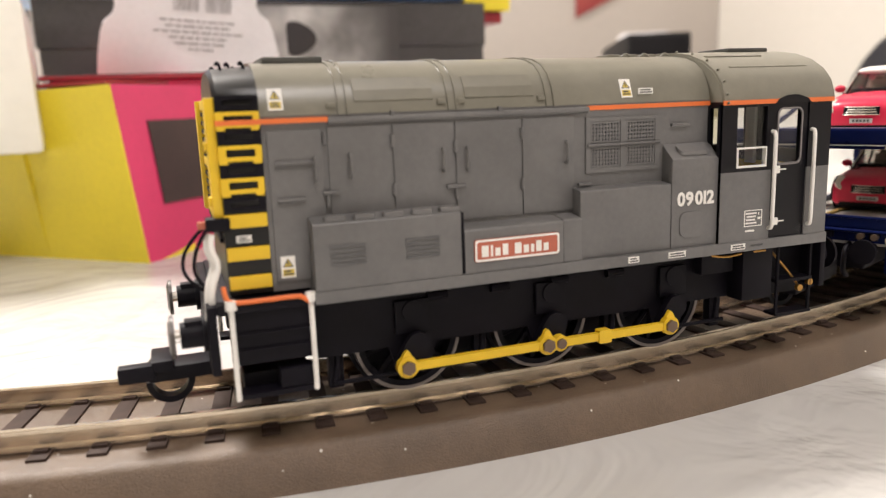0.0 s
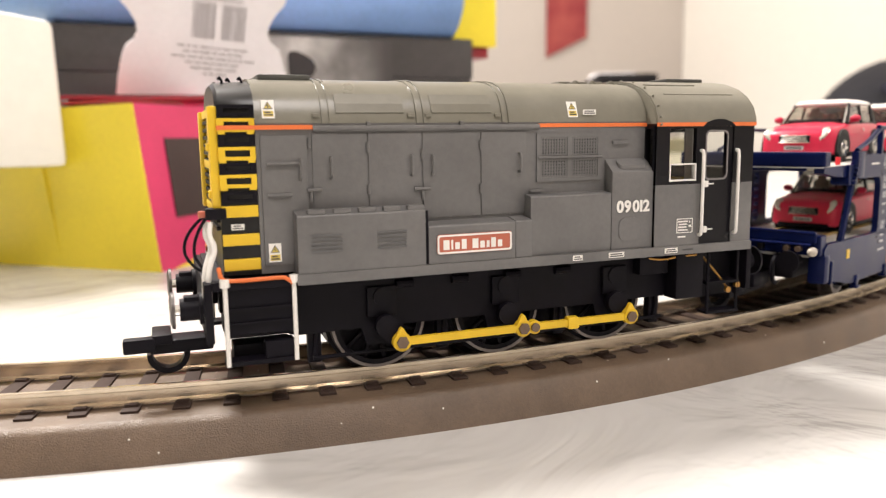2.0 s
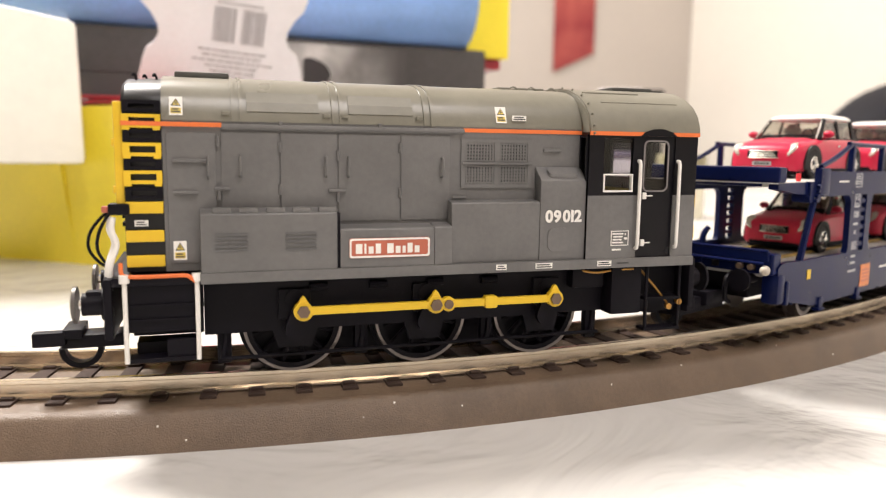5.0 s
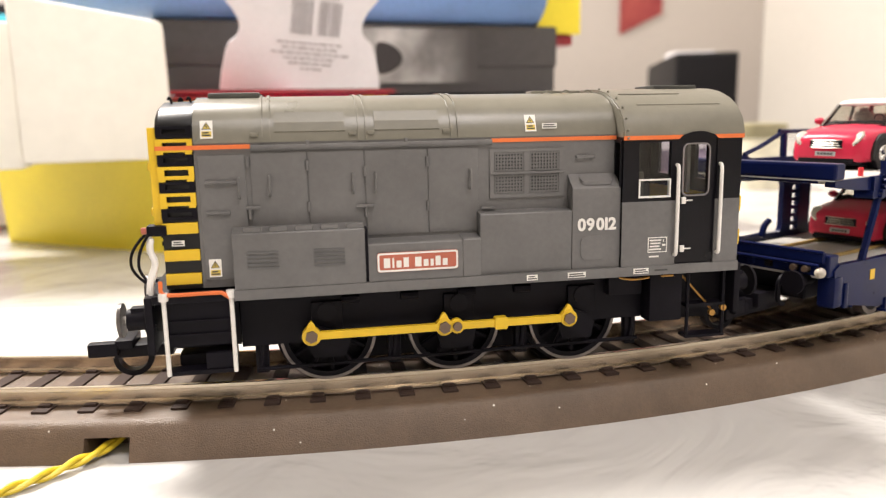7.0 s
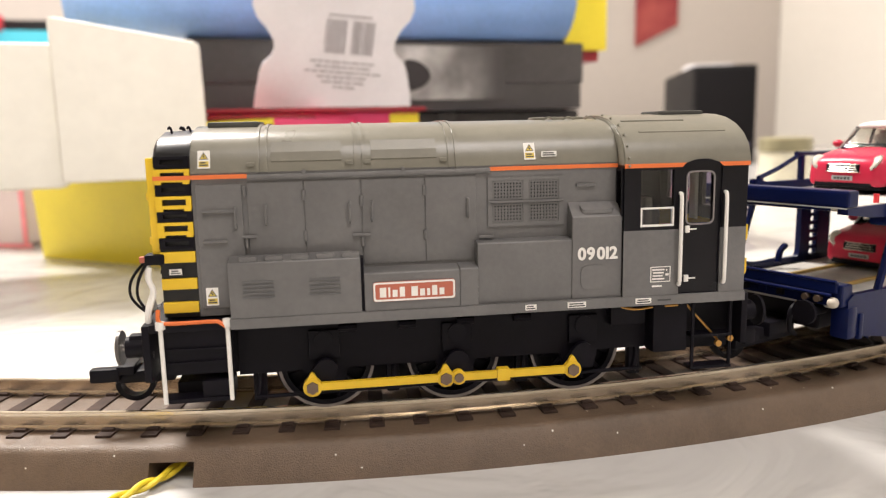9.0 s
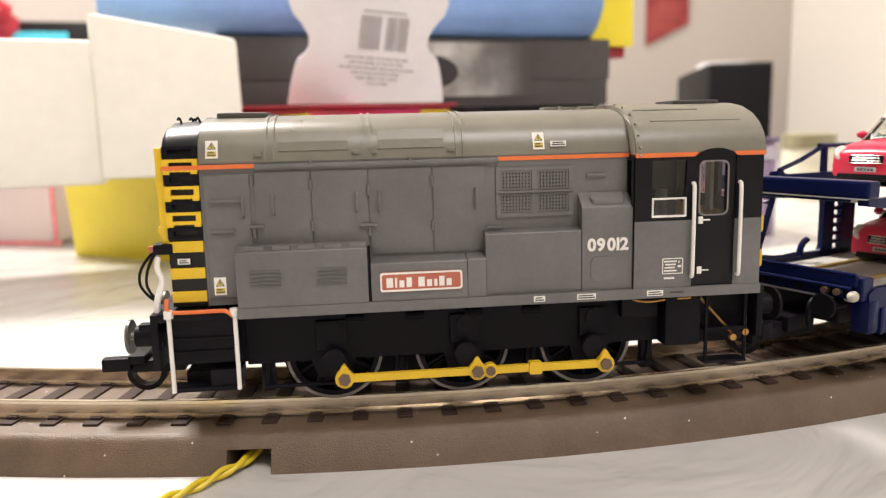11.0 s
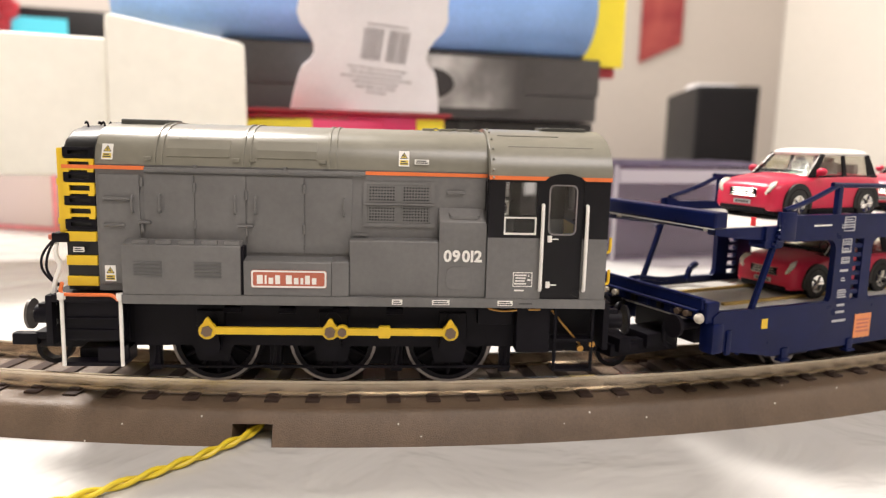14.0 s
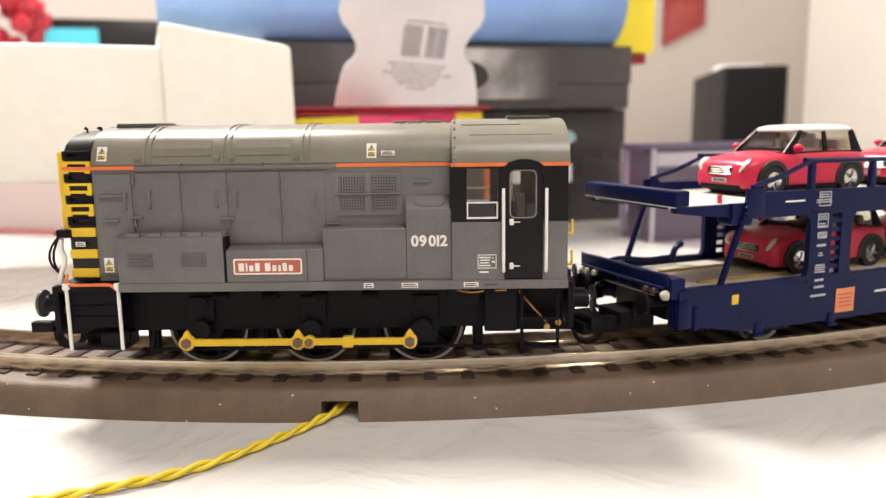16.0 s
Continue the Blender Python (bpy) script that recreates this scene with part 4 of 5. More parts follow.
for s in (NEAR, FAR):
    a, b = sorted((s * 15.2, s * 16.5))
    # lower sill
    bm = bmesh.new()
    prism(bm, [(-78.5, 8.8), (-70, 7.4), (-62, 5.9), (74, 5.4), (78, 9), (78, 15.0), (-66, 16.2), (-77.5, 16.4), (-79.2, 15.4)], "y", a, b)
    part("side_sill", bm, BLUE, wagon, "dark blue side sill", False)
    # footsteps and buffer-end casting below the sill
    for x in (-58.5, -38.0, -12.0):
        bm = boxed(x - 1.0, x + 1.0, *sorted((s * 15.9, s * 16.9)), 5.0, 7.4, 0.3)
        box(bm, x - 1.3, x + 1.3, *sorted((s * 15.4, s * 17.2)), 4.5, 5.1, 0.15)
        part("footstep", bm, BLUE, wagon)
    bm = boxed(-79.4, -76.2, *sorted((s * 13.2, s * 16.9)), 8.0, 14.2, 0.9)
    box(bm, -75.6, -74.2, *sorted((s * 15.9, s * 16.9)), 7.6, 12.6, 0.4)
    part("corner_casting", bm, BLUE, wagon, "blue rounded corner casting")
    bm = bmesh.new()
    for j in range(6):
        rod(bm, (-62.6 - 0.37 * j, s * 16.3, 33.6 - 1.0 * j), (-62.6 - 0.37 * j, s * 17.0, 33.6 - 1.0 * j), 0.42, 6)
    box(bm, -63.4, -58.8, *sorted((s * 16.3, s * 17.0)), 29.6, 35.4, 0.4)
    part("strut_bracket", bm, BLUE, wagon, "blue notched strut bracket")
    # upper beam
    bm = bmesh.new()
    prism(bm, [(-62.5, 31.0), (-60.5, 29.3), (75, 28.6), (75, 33.4), (-59.0, 34.6), (-62.5, 35.4)], "y", a, b)
    part("upper_beam", bm, BLUE, wagon, "", False)
    # pillars with flared feet between the openings
    edges = [(-62.5, OPENINGS[0][0])] + [(p[1], q[0]) for p, q in zip(OPENINGS, OPENINGS[1:])] + [(OPENINGS[-1][1], 58)]
    for i, (p, q) in enumerate(edges):
        if i == 0:
            continue
        bm = bmesh.new()
        f = 2.6
        left = [(p - f, 15.2), *[(p - f + f * math.sin(radians(10 * j)), 15.2 + f * (1 - math.cos(radians(10 * j)))) for j in range(1, 10)]]
        topl = [(p - f + f * math.sin(radians(90 - 10 * j)), 29.4 - f * (1 - math.cos(radians(90 - 10 * j)))) for j in range(0, 10)]
        shape = left + topl + [(q + f - (u - (p - f)), v) for u, v in (left + topl)[::-1]]
        if i == 1:
            u0, u1 = (-39.4, -36.6) if s == NEAR else (-41.6, -38.6)
            half = lambda edge, side: [(edge, 15.2), *[(u, v) for u, v in (left + topl if side < 0 else [(q + f - (u - (p - f)), v) for u, v in left + topl])], (edge, 29.4)]
            prism(bm, half(u0, -1), "y", a, b)
            prism(bm, half(u1, 1), "y", a, b)
            for j in range(8):
                box(bm, u0, u1, a + 0.2, b - 0.2, 15.2 + 2.0 * j - (0.0 if j else 0.1), 16.1 + 2.0 * j - (0.0 if j < 7 else 0.9))
        else:
            prism(bm, shape, "y", a, b)
        part("pillar", bm, BLUE, wagon, "", False)
    # sloping strut at the loco end
    bm = bmesh.new()
    rod(bm, (-61.6, s * 15.8, 34.2), (-68.6, s * 15.8, 15.6), 0.75, 6)
    rod(bm, (-70, s * 15.9, 15.4), (-71.5, s * 15.9, 7.2), 0.45, 6)
    part("end_strut", bm, BLUE, wagon)
    # top guard rail
    bm = bmesh.new()
    tube(bm, [(-61.5, s * 15.9, 35.6), (-54, s * 15.9, 37.6), (-46.2, s * 15.9, 40.4), (-44.5, s * 15.9, 40.5), (0, s * 15.9, 39.9), (74, s * 15.9, 39.6)], 0.55, 6, 4)
    part("guard_rail", bm, BLUE, wagon)
    for x in (-45.6, -28, -10, 8, 26, 44, 62):
        part("rail_post", boxed(x - 0.7, x + 0.7, s * 15.9 - 0.55, s * 15.9 + 0.55, 33, 40.2, 0.15), BLUE, wagon)
    # white marking panels and the orange sign
    if s == NEAR:
        for z, w, n in ((33.1, 3.0, 2), (32.0, 4.4, 2), (28.4, 2.8, 3), (26.9, 2.2, 2), (24.7, 2.4, 2), (22.5, 2.6, 1), (20.6, 1.4, 2), (18.0, 3.0, 2), (17.0, 3.0, 2), (15.0, 2.4, 1), (13.5, 2.8, 1), (11.6, 4.4, 1)):
            bars(-42.4 - w / 2 + 0.2, -42.4 + w / 2 + 0.2, z - 0.5, z + 0.5, -16.5, n, MARK, wagon, "marking")
        for u0, u1, v0, v1 in ((-43.6, -40.2, 30.9, 34.0), (-43.6, -40.6, 26.3, 29.3), (-43.4, -40.8, 24.0, 25.4)):
            bm = bmesh.new()
            ring_plate(bm, [(u0, v0), (u1, v0), (u1, v1), (u0, v1)], [(u0 + 0.2, v0 + 0.2), (u1 - 0.2, v0 + 0.2), (u1 - 0.2, v1 - 0.2), (u0 + 0.2, v1 - 0.2)], "y", -16.56, -16.5)
            part("marking_frame", bm, MARK, wagon, "white outlined marking", False)
        bars(-53, -47.6, 32.0, 32.7, -16.5, 1, WHITE, wagon, "marking")
        p = decal(-36.9, -31.4, 7.2, 12.5, -16.5, material("orange_card", (0.75, 0.27, 0.10), 0.5), wagon, "orange_sign", "orange square sign")
        bars(-36.2, -32.0, 8.2, 11.6, -16.62, 4, PLATE, p)
        decal(-65.9, -64.2, 12.0, 14.0, -16.5, YELLOW, wagon, "yellow_mark", "yellow square mark")
        for x in (-20, -5, 20):
            bars(x - 5, x + 5, 10.5, 11.4, -16.5, 1, WHITE, wagon, "marking")
part("lower_deck", boxed(-79, 77, -15.2, 15.2, 13.4, 14.6, 0.2), DECK, wagon, "grey lower deck", False)
for y in (-6.5, 6.5):
    part("wheel_guide", boxed(-66, 74, y - 0.5, y + 0.5, 14.6, 15.2, 0.1), material("ochre_guide", (0.55, 0.38, 0.12), 0.6), wagon, "ochre wheel guide line", False)
part("upper_deck", boxed(-79, 75, -15.2, 15.2, 31.6, 32.6, 0.2), DECK, wagon, "grey upper deck", False)
# end beams across the loco end
bm = bmesh.new()
box(bm, -80.4, -77.0, -16.0, 16.0, 32.5, 35.6, 0.5)
box(bm, -79.2, -78.0, -12.0, 12.0, 31.6, 32.7, 0.3)
part("upper_end_beam", bm, BLUE, wagon, "dark blue upper end beam", False)
part("beam_edge", boxed(-80.4, -79.9, -15.6, 15.6, 32.28, 32.48), MARK, wagon, "pale lower edge of the beam", False)
for s in (NEAR, FAR):
    bm = bmesh.new()
    prism(bm, [(-79.6, 31.2), (-72, 30.2), (-62, 29.6), (-60, 31.4), (-62, 32.4), (-79.6, 32.4)], "y", *sorted((s * 13.6, s * 15.6)))
    part("upper_side_arm", bm, BLUE, wagon, "", False)
bm = bmesh.new()
prism(bm, [(-66.5, 28.4), (-62, 28.0), (-60.4, 31.0), (-60.4, 32.5), (-66.5, 32.5)], "y", -16.2, -12.4)
for x in (-66, -64, -62.3):
    rod(bm, (x, -16.3, 29.0), (x, -12.6, 29.0), 0.9, 10)
part("hinge_block", bm, BLUE, wagon, "", False)
REDLAMP = material("red_plastic", (0.65, 0.03, 0.04), 0.3)
for x, y in ((-68.2, -14.3), (-76.5, 14.3)):
    bm = bmesh.new()
    rod(bm, (x, y, 32.6), (x, y, 34.3), 0.5, 10)
    part("red_lamp", bm, REDLAMP, wagon, "small red lamp")
# lower end beam with its fittings
bm = bmesh.new()
box(bm, -80.8, -77.4, -16.2, 16.2, 14.2, 18.4, 0.4)
box(bm, -81.4, -80.4, -15.4, 15.4, 16.8, 18.9, 0.3)
part("lower_end_beam", bm, BLUE, wagon, "dark blue lower end beam", False)
bm = bmesh.new()
rod(bm, (-81.6, -14.6, 16.5), (-81.6, 14.6, 16.5), 0.32, 8)
rod(bm, (-81.2, -15.2, 19.0), (-81.2, 15.2, 19.0), 0.3, 8)
part("end_rod", bm, BLUE, wagon)
for y in (-12.2, -9.8, 9.0, 12.0):
    bm = bmesh.new()
    rod(bm, (-81.0, y, 15.6), (-82.4, y, 15.6), 0.62, 10)
    part("end_cap", bm, KNOB if y > 0 else BOLT, wagon, "small pale round cap")
bm = bmesh.new()
for y in (-7.5, 7.5):
    tube(bm, [(-80.4, y, 13.8), (-82.6, y, 12.6), (-82.8, y, 9.0), (-81.0, y, 7.6)], 0.5, 7, 4)
part("air_hose", bm, BLACK, wagon, "black air hose")
for i in range(7):
    part("end_fitting", boxed(-81.6, -80.6, -12.6 + 3.9 * i, -11.2 + 3.9 * i, 14.8, 16.2, 0.15), BLUE if i % 2 else BLACK, wagon)
bm = bmesh.new()
tube(bm, [(-78, 13.5, 16.2), (-72, 13.7, 17.4), (-64, 13.8, 16.4), (-56, 13.9, 16.6)], 0.55, 6, 4)
tube(bm, [(-57, 13.2, 16.0), (-56, 13.2, 18.6), (-54, 13.4, 19.6)], 0.8, 6, 4)
part("deck_loop", bm, BLUE, wagon)
for y in (-14.8, 14.8):
    bm = bmesh.new()
    bmesh.ops.create_uvsphere(bm, u_segments=12, v_segments=8, radius=1.05, matrix=Matrix.Translation((-81.2, y, 15.1)))
    part("tail_knob", bm, KNOB, wagon, "cream round knob")
# underframe
part("underframe", boxed(-76, 76, -9, 9, 8.0, 13.4, 0.4), BLACK, wagon, "", False)
bm = bmesh.new()
box(bm, -92, -74, -2.6, 2.6, 5.0, 7.6, 0.4)
box(bm, -84, -76, -4.2, 4.2, 6.5, 9.5, 0.4)
box(bm, -91, -88, -4, 4, 6.2, 9.2, 0.4)
part("coupling", bm, BLACK, wagon, "black close coupling")
for y in (-11, 11):
    bm = bmesh.new()
    rod(bm, (-78, y, 13.0), (-83.6, y, 13.0), 1.1, 12)
    rod(bm, (-83.4, y, 13.0), (-84.2, y, 13.0), 2.3, 20)
    part("buffer", bm, BLACK, wagon)
wagon_wheels = []
for x in (-50.0, 50.0):
    ws = new("wheelset")
    ws.parent = wagon
    ws.empty_display_size = 0.003
    bm = bmesh.new()
    for s in (NEAR, FAR):
        rod(bm, (0, s * 7.2, 0), (0, s * 9.8, 0), 4.7, 32)
        rod(bm, (0, s * 6.8, 0), (0, s * 7.3, 0), 5.4, 32)
    part("wheel", bm, TYRE_STEEL, ws, "dark steel wheel")
    bm = bmesh.new()
    rod(bm, (0, -12, 0), (0, 12, 0), 0.8, 8)
    for s in (NEAR, FAR):
        rod(bm, (0, s * 9.8, 0), (0, s * 9.95, 0), 3.6, 24)
    part("axle", bm, BLACK, ws)
    for s in (NEAR, FAR):
        part("axle_guard", boxed(x - 4.5, x + 4.5, min(s * 10.4, s * 12.4), max(s * 10.4, s * 12.4), 3.6, 12, 0.4, (1.2, 0)), BLACK, wagon)
    wagon_wheels.append((ws, x))


# ---- the model cars (front to negative x, standing on z = 0) ----
def model_car(at, label):
    car = thing("model_car", label, "toy car", None, "cars on the transporter wagon")
    # body: cross-sections from nose to tail: x, half width, sill, waist
    secs = [(-0.1, 6.3, 2.4, 5.5), (0.1, 7.2, 2.0, 6.4), (0.6, 7.9, 1.8, 7.1), (1.6, 8.4, 1.8, 7.7), (3.0, 8.7, 1.8, 8.15), (6.0, 8.95, 1.8, 8.6), (9.5, 9.0, 1.8, 9.1), (12.5, 9.0, 1.8, 9.4), (20, 9.0, 1.8, 9.6), (28, 9.0, 1.8, 9.7), (33.5, 8.9, 1.8, 9.6), (36.4, 8.6, 2.2, 9.2), (37.3, 8.0, 2.6, 8.2), (37.7, 7.2, 3.0, 6.6)]
    rings = []
    for x, w, lo, hi in secs:
        m = lo + (hi - lo) * 0.5
        half = [(w * 0.93, lo), (w, lo + 0.7), (w, m), (w * 0.985, hi - 1.3), (w * 0.95, hi - 0.5), (w * 0.86, hi + 0.05), (w * 0.55, hi + 0.36), (0, hi + 0.5)]
        rings.append([(x, y, z) for y, z in half] + [(x, -y, z) for y, z in half[-2::-1]])
    bm = bmesh.new()
    loft(bm, rings)
    part("body", bm, RED, car, "glossy red body")
    # cabin: four glass panes, pillars, seats, roof
    corner = [(11.6, 7.7, 9.3), (35.9, 7.6, 9.5), (16.9, 6.5, 14.4), (33.8, 6.5, 14.5)]
    (fx, fy, fz), (bx, by, bz), (tx, ty, tz), (ux, uy, uz) = corner
    for name, ring in (("windscreen", [(fx, -fy, fz), (fx, fy, fz), (tx, ty, tz), (tx, -ty, tz)]), ("rear_window", [(bx, -by, bz), (bx, by, bz), (ux, uy, uz), (ux, -uy, uz)]), ("side_window", [(fx, -fy, fz), (bx, -by, bz), (ux, -uy, uz), (tx, -ty, tz)]), ("side_window", [(fx, fy, fz), (bx, by, bz), (ux, uy, uz), (tx, ty, tz)])):
        c = sum((Vector(v) for v in ring), Vector()) / 4
        inward = Vector((23.5 - c.x if "side" not in name else 0, -c.y if "side" in name else 0, 0)).normalized() * 0.12
        bm = bmesh.new()
        loft(bm, [ring, [tuple(Vector(v) + inward) for v in ring]])
        part(name, bm, CARGLASS, car, "tinted car glass", False).visible_shadow = False
    bm = bmesh.new()
    loft(bm, [[(x, y, z) for x, y in round_rect(16.0 + a, 34.6 - a, -7.0 + b, 7.0 - b, 2.4, 6)] for a, b, z in ((0.3, 0.35, 14.1), (0.0, 0.0, 14.4), (0.05, 0.05, 14.8), (0.7, 0.7, 15.25), (2.2, 1.9, 15.6), (4.5, 3.6, 15.72))])
    part("roof", bm, WHITE, car, "white roof")
    for y in (-3.8, 3.8):
        bm = boxed(19.0, 23.4, y - 2.3, y + 2.3, 9.4, 10.4, 0.5)
        box(bm, 22.8, 24.4, y - 2.1, y + 2.1, 9.8, 12.6, 0.5)
        box(bm, 23.2, 24.2, y - 1.1, y + 1.1, 12.5, 13.6, 0.35)
        part("car_seat", bm, CARSEAT, car, "grey front seat")
    part("rear_bench", boxed(30.0, 31.8, -6.0, 6.0, 9.4, 12.2, 0.5), CARSEAT, car, "grey rear bench")
    part("dashboard", boxed(12.6, 15.4, -6.8, 6.8, 9.3, 10.6, 0.5), BLACK, car)
    bm = bmesh.new()
    ring_plate(bm, arc_points(-3.4, 11.0, 1.25, 0, 360, 16), arc_points(-3.4, 11.0, 1.0, 0, 360, 16), "x", 16.2, 16.5)
    part("steering_wheel", bm, BLACK, car)
    part("scuttle", boxed(10.9, 12.4, -7.3, 7.3, 9.1, 9.62, 0.2), BLACK, car)
    for y in (-7.25, 7.25):
        bm = bmesh.new()
        rod(bm, (11.2, y * 1.04, 9.5), (16.6, y * 0.9, 14.3), 0.2, 6)
        part("screen_trim", bm, CHROME, car)
    for s in (1, -1):
        for xa, xb, xc, xd in ((11.3, 13.4, 16.5, 18.2), (23.6, 24.9, 23.9, 24.9), (33.0, 36.1, 32.6, 34.0)):
            bm = bmesh.new()
            loft(bm, [[(xa, s * 7.55, 9.2), (xb, s * 7.6, 9.2), (xb, s * 7.95, 9.2), (xa, s * 7.9, 9.2)], [(xc, s * 6.4, 14.5), (xd, s * 6.4, 14.5), (xd, s * 6.75, 14.5), (xc, s * 6.7, 14.5)]])
            part("pillar", bm, BLACK, car, "", False)
        bm = boxed(11.6, 36.0, *sorted((s * 7.75, s * 8.15)), 9.25, 9.75, 0.15)
        part("waist_strip", bm, BLACK, car)
        bm = bmesh.new()
        bmesh.ops.create_uvsphere(bm, u_segments=16, v_segments=10, radius=1.0, matrix=Matrix.Translation((1.1, s * 6.25, 6.95)) @ Matrix.Rotation(radians(30 * s), 4, "Z") @ Matrix.Rotation(radians(38), 4, "Y") @ Matrix.Diagonal((0.5, 1.4, 1.85, 1)))
        lamp = part("headlamp", bm, LAMPGLASS, car, "oval clear headlamp")
        bm = bmesh.new()
        bmesh.ops.create_uvsphere(bm, u_segments=16, v_segments=10, radius=1.0, matrix=Matrix.Translation((1.25, s * 6.27, 6.9)) @ Matrix.Rotation(radians(30 * s), 4, "Z") @ Matrix.Rotation(radians(38), 4, "Y") @ Matrix.Diagonal((0.4, 1.6, 2.1, 1)))
        part("lamp_ring", bm, CHROME, lamp)
        bm = bmesh.new()
        bmesh.ops.create_uvsphere(bm, u_segments=12, v_segments=8, radius=1.0, matrix=Matrix.Translation((13.8, s * 9.4, 10.6)) @ Matrix.Diagonal((0.9, 1.3, 0.9, 1)))
        rod(bm, (14.0, s * 8.0, 9.6), (13.8, s * 9.2, 10.4), 0.35, 6)
        part("mirror", bm, RED, car, "red door mirror")
        part("door_handle", boxed(20.6, 22.0, min(s * 8.9, s * 9.25), max(s * 8.9, s * 9.25), 7.6, 8.0, 0.1), CHROME, car)
        for x in (7.2, 31.2):
            bm = bmesh.new()
            ring_plate(bm, arc_points(x, 3.4, 4.6, -15, 195, 16), arc_points(x, 3.4, 3.5, -15, 195, 16), "y", *sorted((s * 8.4, s * 9.22)))
            part("wheel_arch", bm, RUBBER, car, "", False)
            bm = bmesh.new()
            prism(bm, arc_points(x, 3.4, 3.7, 0, 360, 20)[:-1], "y", *sorted((s * 8.3, s * 9.08)))
            part("wheel_well", bm, BLACK, car, "", False)
            bm = bmesh.new()
            rod(bm, (x, s * 7.0, 3.3), (x, s * 9.2, 3.3), 3.3, 24)
            wheel = part("wheel", bm, RUBBER, car, "black tyre")
            bm = bmesh.new()
            rod(bm, (x, s * 9.15, 3.3), (x, s * 9.3, 3.3), 2.1, 20)
            for i in range(5):
                a = 2 * math.pi * i / 5
                rod(bm, (x, s * 9.35, 3.3), (x + 1.9 * math.cos(a), s * 9.35, 3.3 + 1.9 * math.sin(a)), 0.28, 5)
            part("rim", bm, CHROME, wheel, "silver rim")
        bm = boxed(11.2, 27.2, min(s * 8.5, s * 9.1), max(s * 8.5, s * 9.1), 1.3, 2.4, 0.2)
        part("sill", bm, BLACK, car)
    bm = bmesh.new()
    for i in range(4):
        tube(bm, [(0.3 + 0.12 * i, -4.6, 4.9 + 0.54 * i), (-0.3 + 0.06 * i, -2.8, 4.85 + 0.54 * i), (-0.42 + 0.06 * i, 0, 4.85 + 0.54 * i), (-0.3 + 0.06 * i, 2.8, 4.85 + 0.54 * i), (0.3 + 0.12 * i, 4.6, 4.9 + 0.54 * i)], 0.13, 6, 3)
    part("grille", bm, STEEL, car, "steel grille bars", False)
    part("grille_hole", boxed(-0.24, 1.3, -3.7, 3.7, 4.75, 6.5, 0.1), BLACK, car)
    part("bumper", boxed(-0.2, 1.6, -6.4, 6.4, 1.5, 2.6, 0.4), BLACK, car)
    p = part("number_plate", boxed(-0.35, 0.4, -2.3, 2.3, 3.0, 4.0, 0.05), MARK, car, "white plate", False)
    bm = bmesh.new()
    for i in range(5):
        box(bm, -0.42, -0.34, -1.8 + 0.75 * i, -1.3 + 0.75 * i, 3.25, 3.75)
    part("plate_bars", bm, INK, p, "", False)
    part("bonnet_badge", boxed(1.5, 2.3, -1.0, 1.0, 7.8, 8.15, 0.1), CHROME, car)
    part("underbody", boxed(1.5, 36, -7.5, 7.5, 0.9, 2.2, 0.2), BLACK, car)
    for x in (12.2, 14.0):
        bm = bmesh.new()
        rod(bm, (11.4, -4 + (x - 12) * 3, 9.5), (13.2, -0.5 + (x - 12) * 3, 10.95), 0.12, 5)
        part("wiper", bm, BLACK, car)
    car.scale = (0.945, 0.97, 0.97)
    return car, at


CARS = [
    model_car((-55.4, 0.0, 32.6), "red and white model hatchback car on the wagon's upper deck"),
    model_car((-7.5, 0.0, 32.6), "red and white model hatchback car on the wagon's upper deck"),
    model_car((-46.0, 0.5, 14.6), "red model hatchback car on the wagon's shaded lower deck"),
    model_car((-2.0, 0.5, 14.6), "red model hatchback car on the wagon's shaded lower deck"),
]


# ---- things on the table behind the train ----
FOAM = material("cream_foam_packing", (0.93, 0.91, 0.83), 0.85, vary=0.02, scale=300, bump=0.15, bump_scale=700)
CARD_YELLOW = material("yellow_carton", (0.92, 0.75, 0.05), 0.35, vary=0.06, mix_scale=25)
CARD_MAGENTA = material("magenta_carton", (0.78, 0.05, 0.17), 0.4, vary=0.06, mix_scale=25)
CARD_BLACK = material("black_glossy_carton", (0.045, 0.041, 0.043), 0.26, vary=0.2, mix_scale=20)
CARD_SATIN = material("satin_black_carton", (0.075, 0.070, 0.070), 0.3, vary=0.25, mix_scale=12)
CARD_BROWN = material("dark_brown_carton", (0.055, 0.03, 0.028), 0.35, vary=0.2, mix_scale=20)
CARD_BLUE = material("blue_carton", (0.26, 0.45, 0.84), 0.32, vary=0.15, mix_scale=18)
CARD_WHITE = material("white_card", (0.88, 0.86, 0.89), 0.5, vary=0.04, mix_scale=30)
CARD_RED = material("dark_red_carton", (0.30, 0.02, 0.03), 0.4, vary=0.1)
GREYPRINT = material("grey_print", (0.42, 0.40, 0.41), 0.6, vary=0.1)


def turned(name, bm, mat, label, category, x, y, z, yaw, rx=0, ry=0):
    ob = mesh_object(name, bm, mat, None, "", True)
    ob.matrix_world = pose(x * MM, y * MM, z * MM, rx, ry, yaw)
    return tagged(ob, label, category)


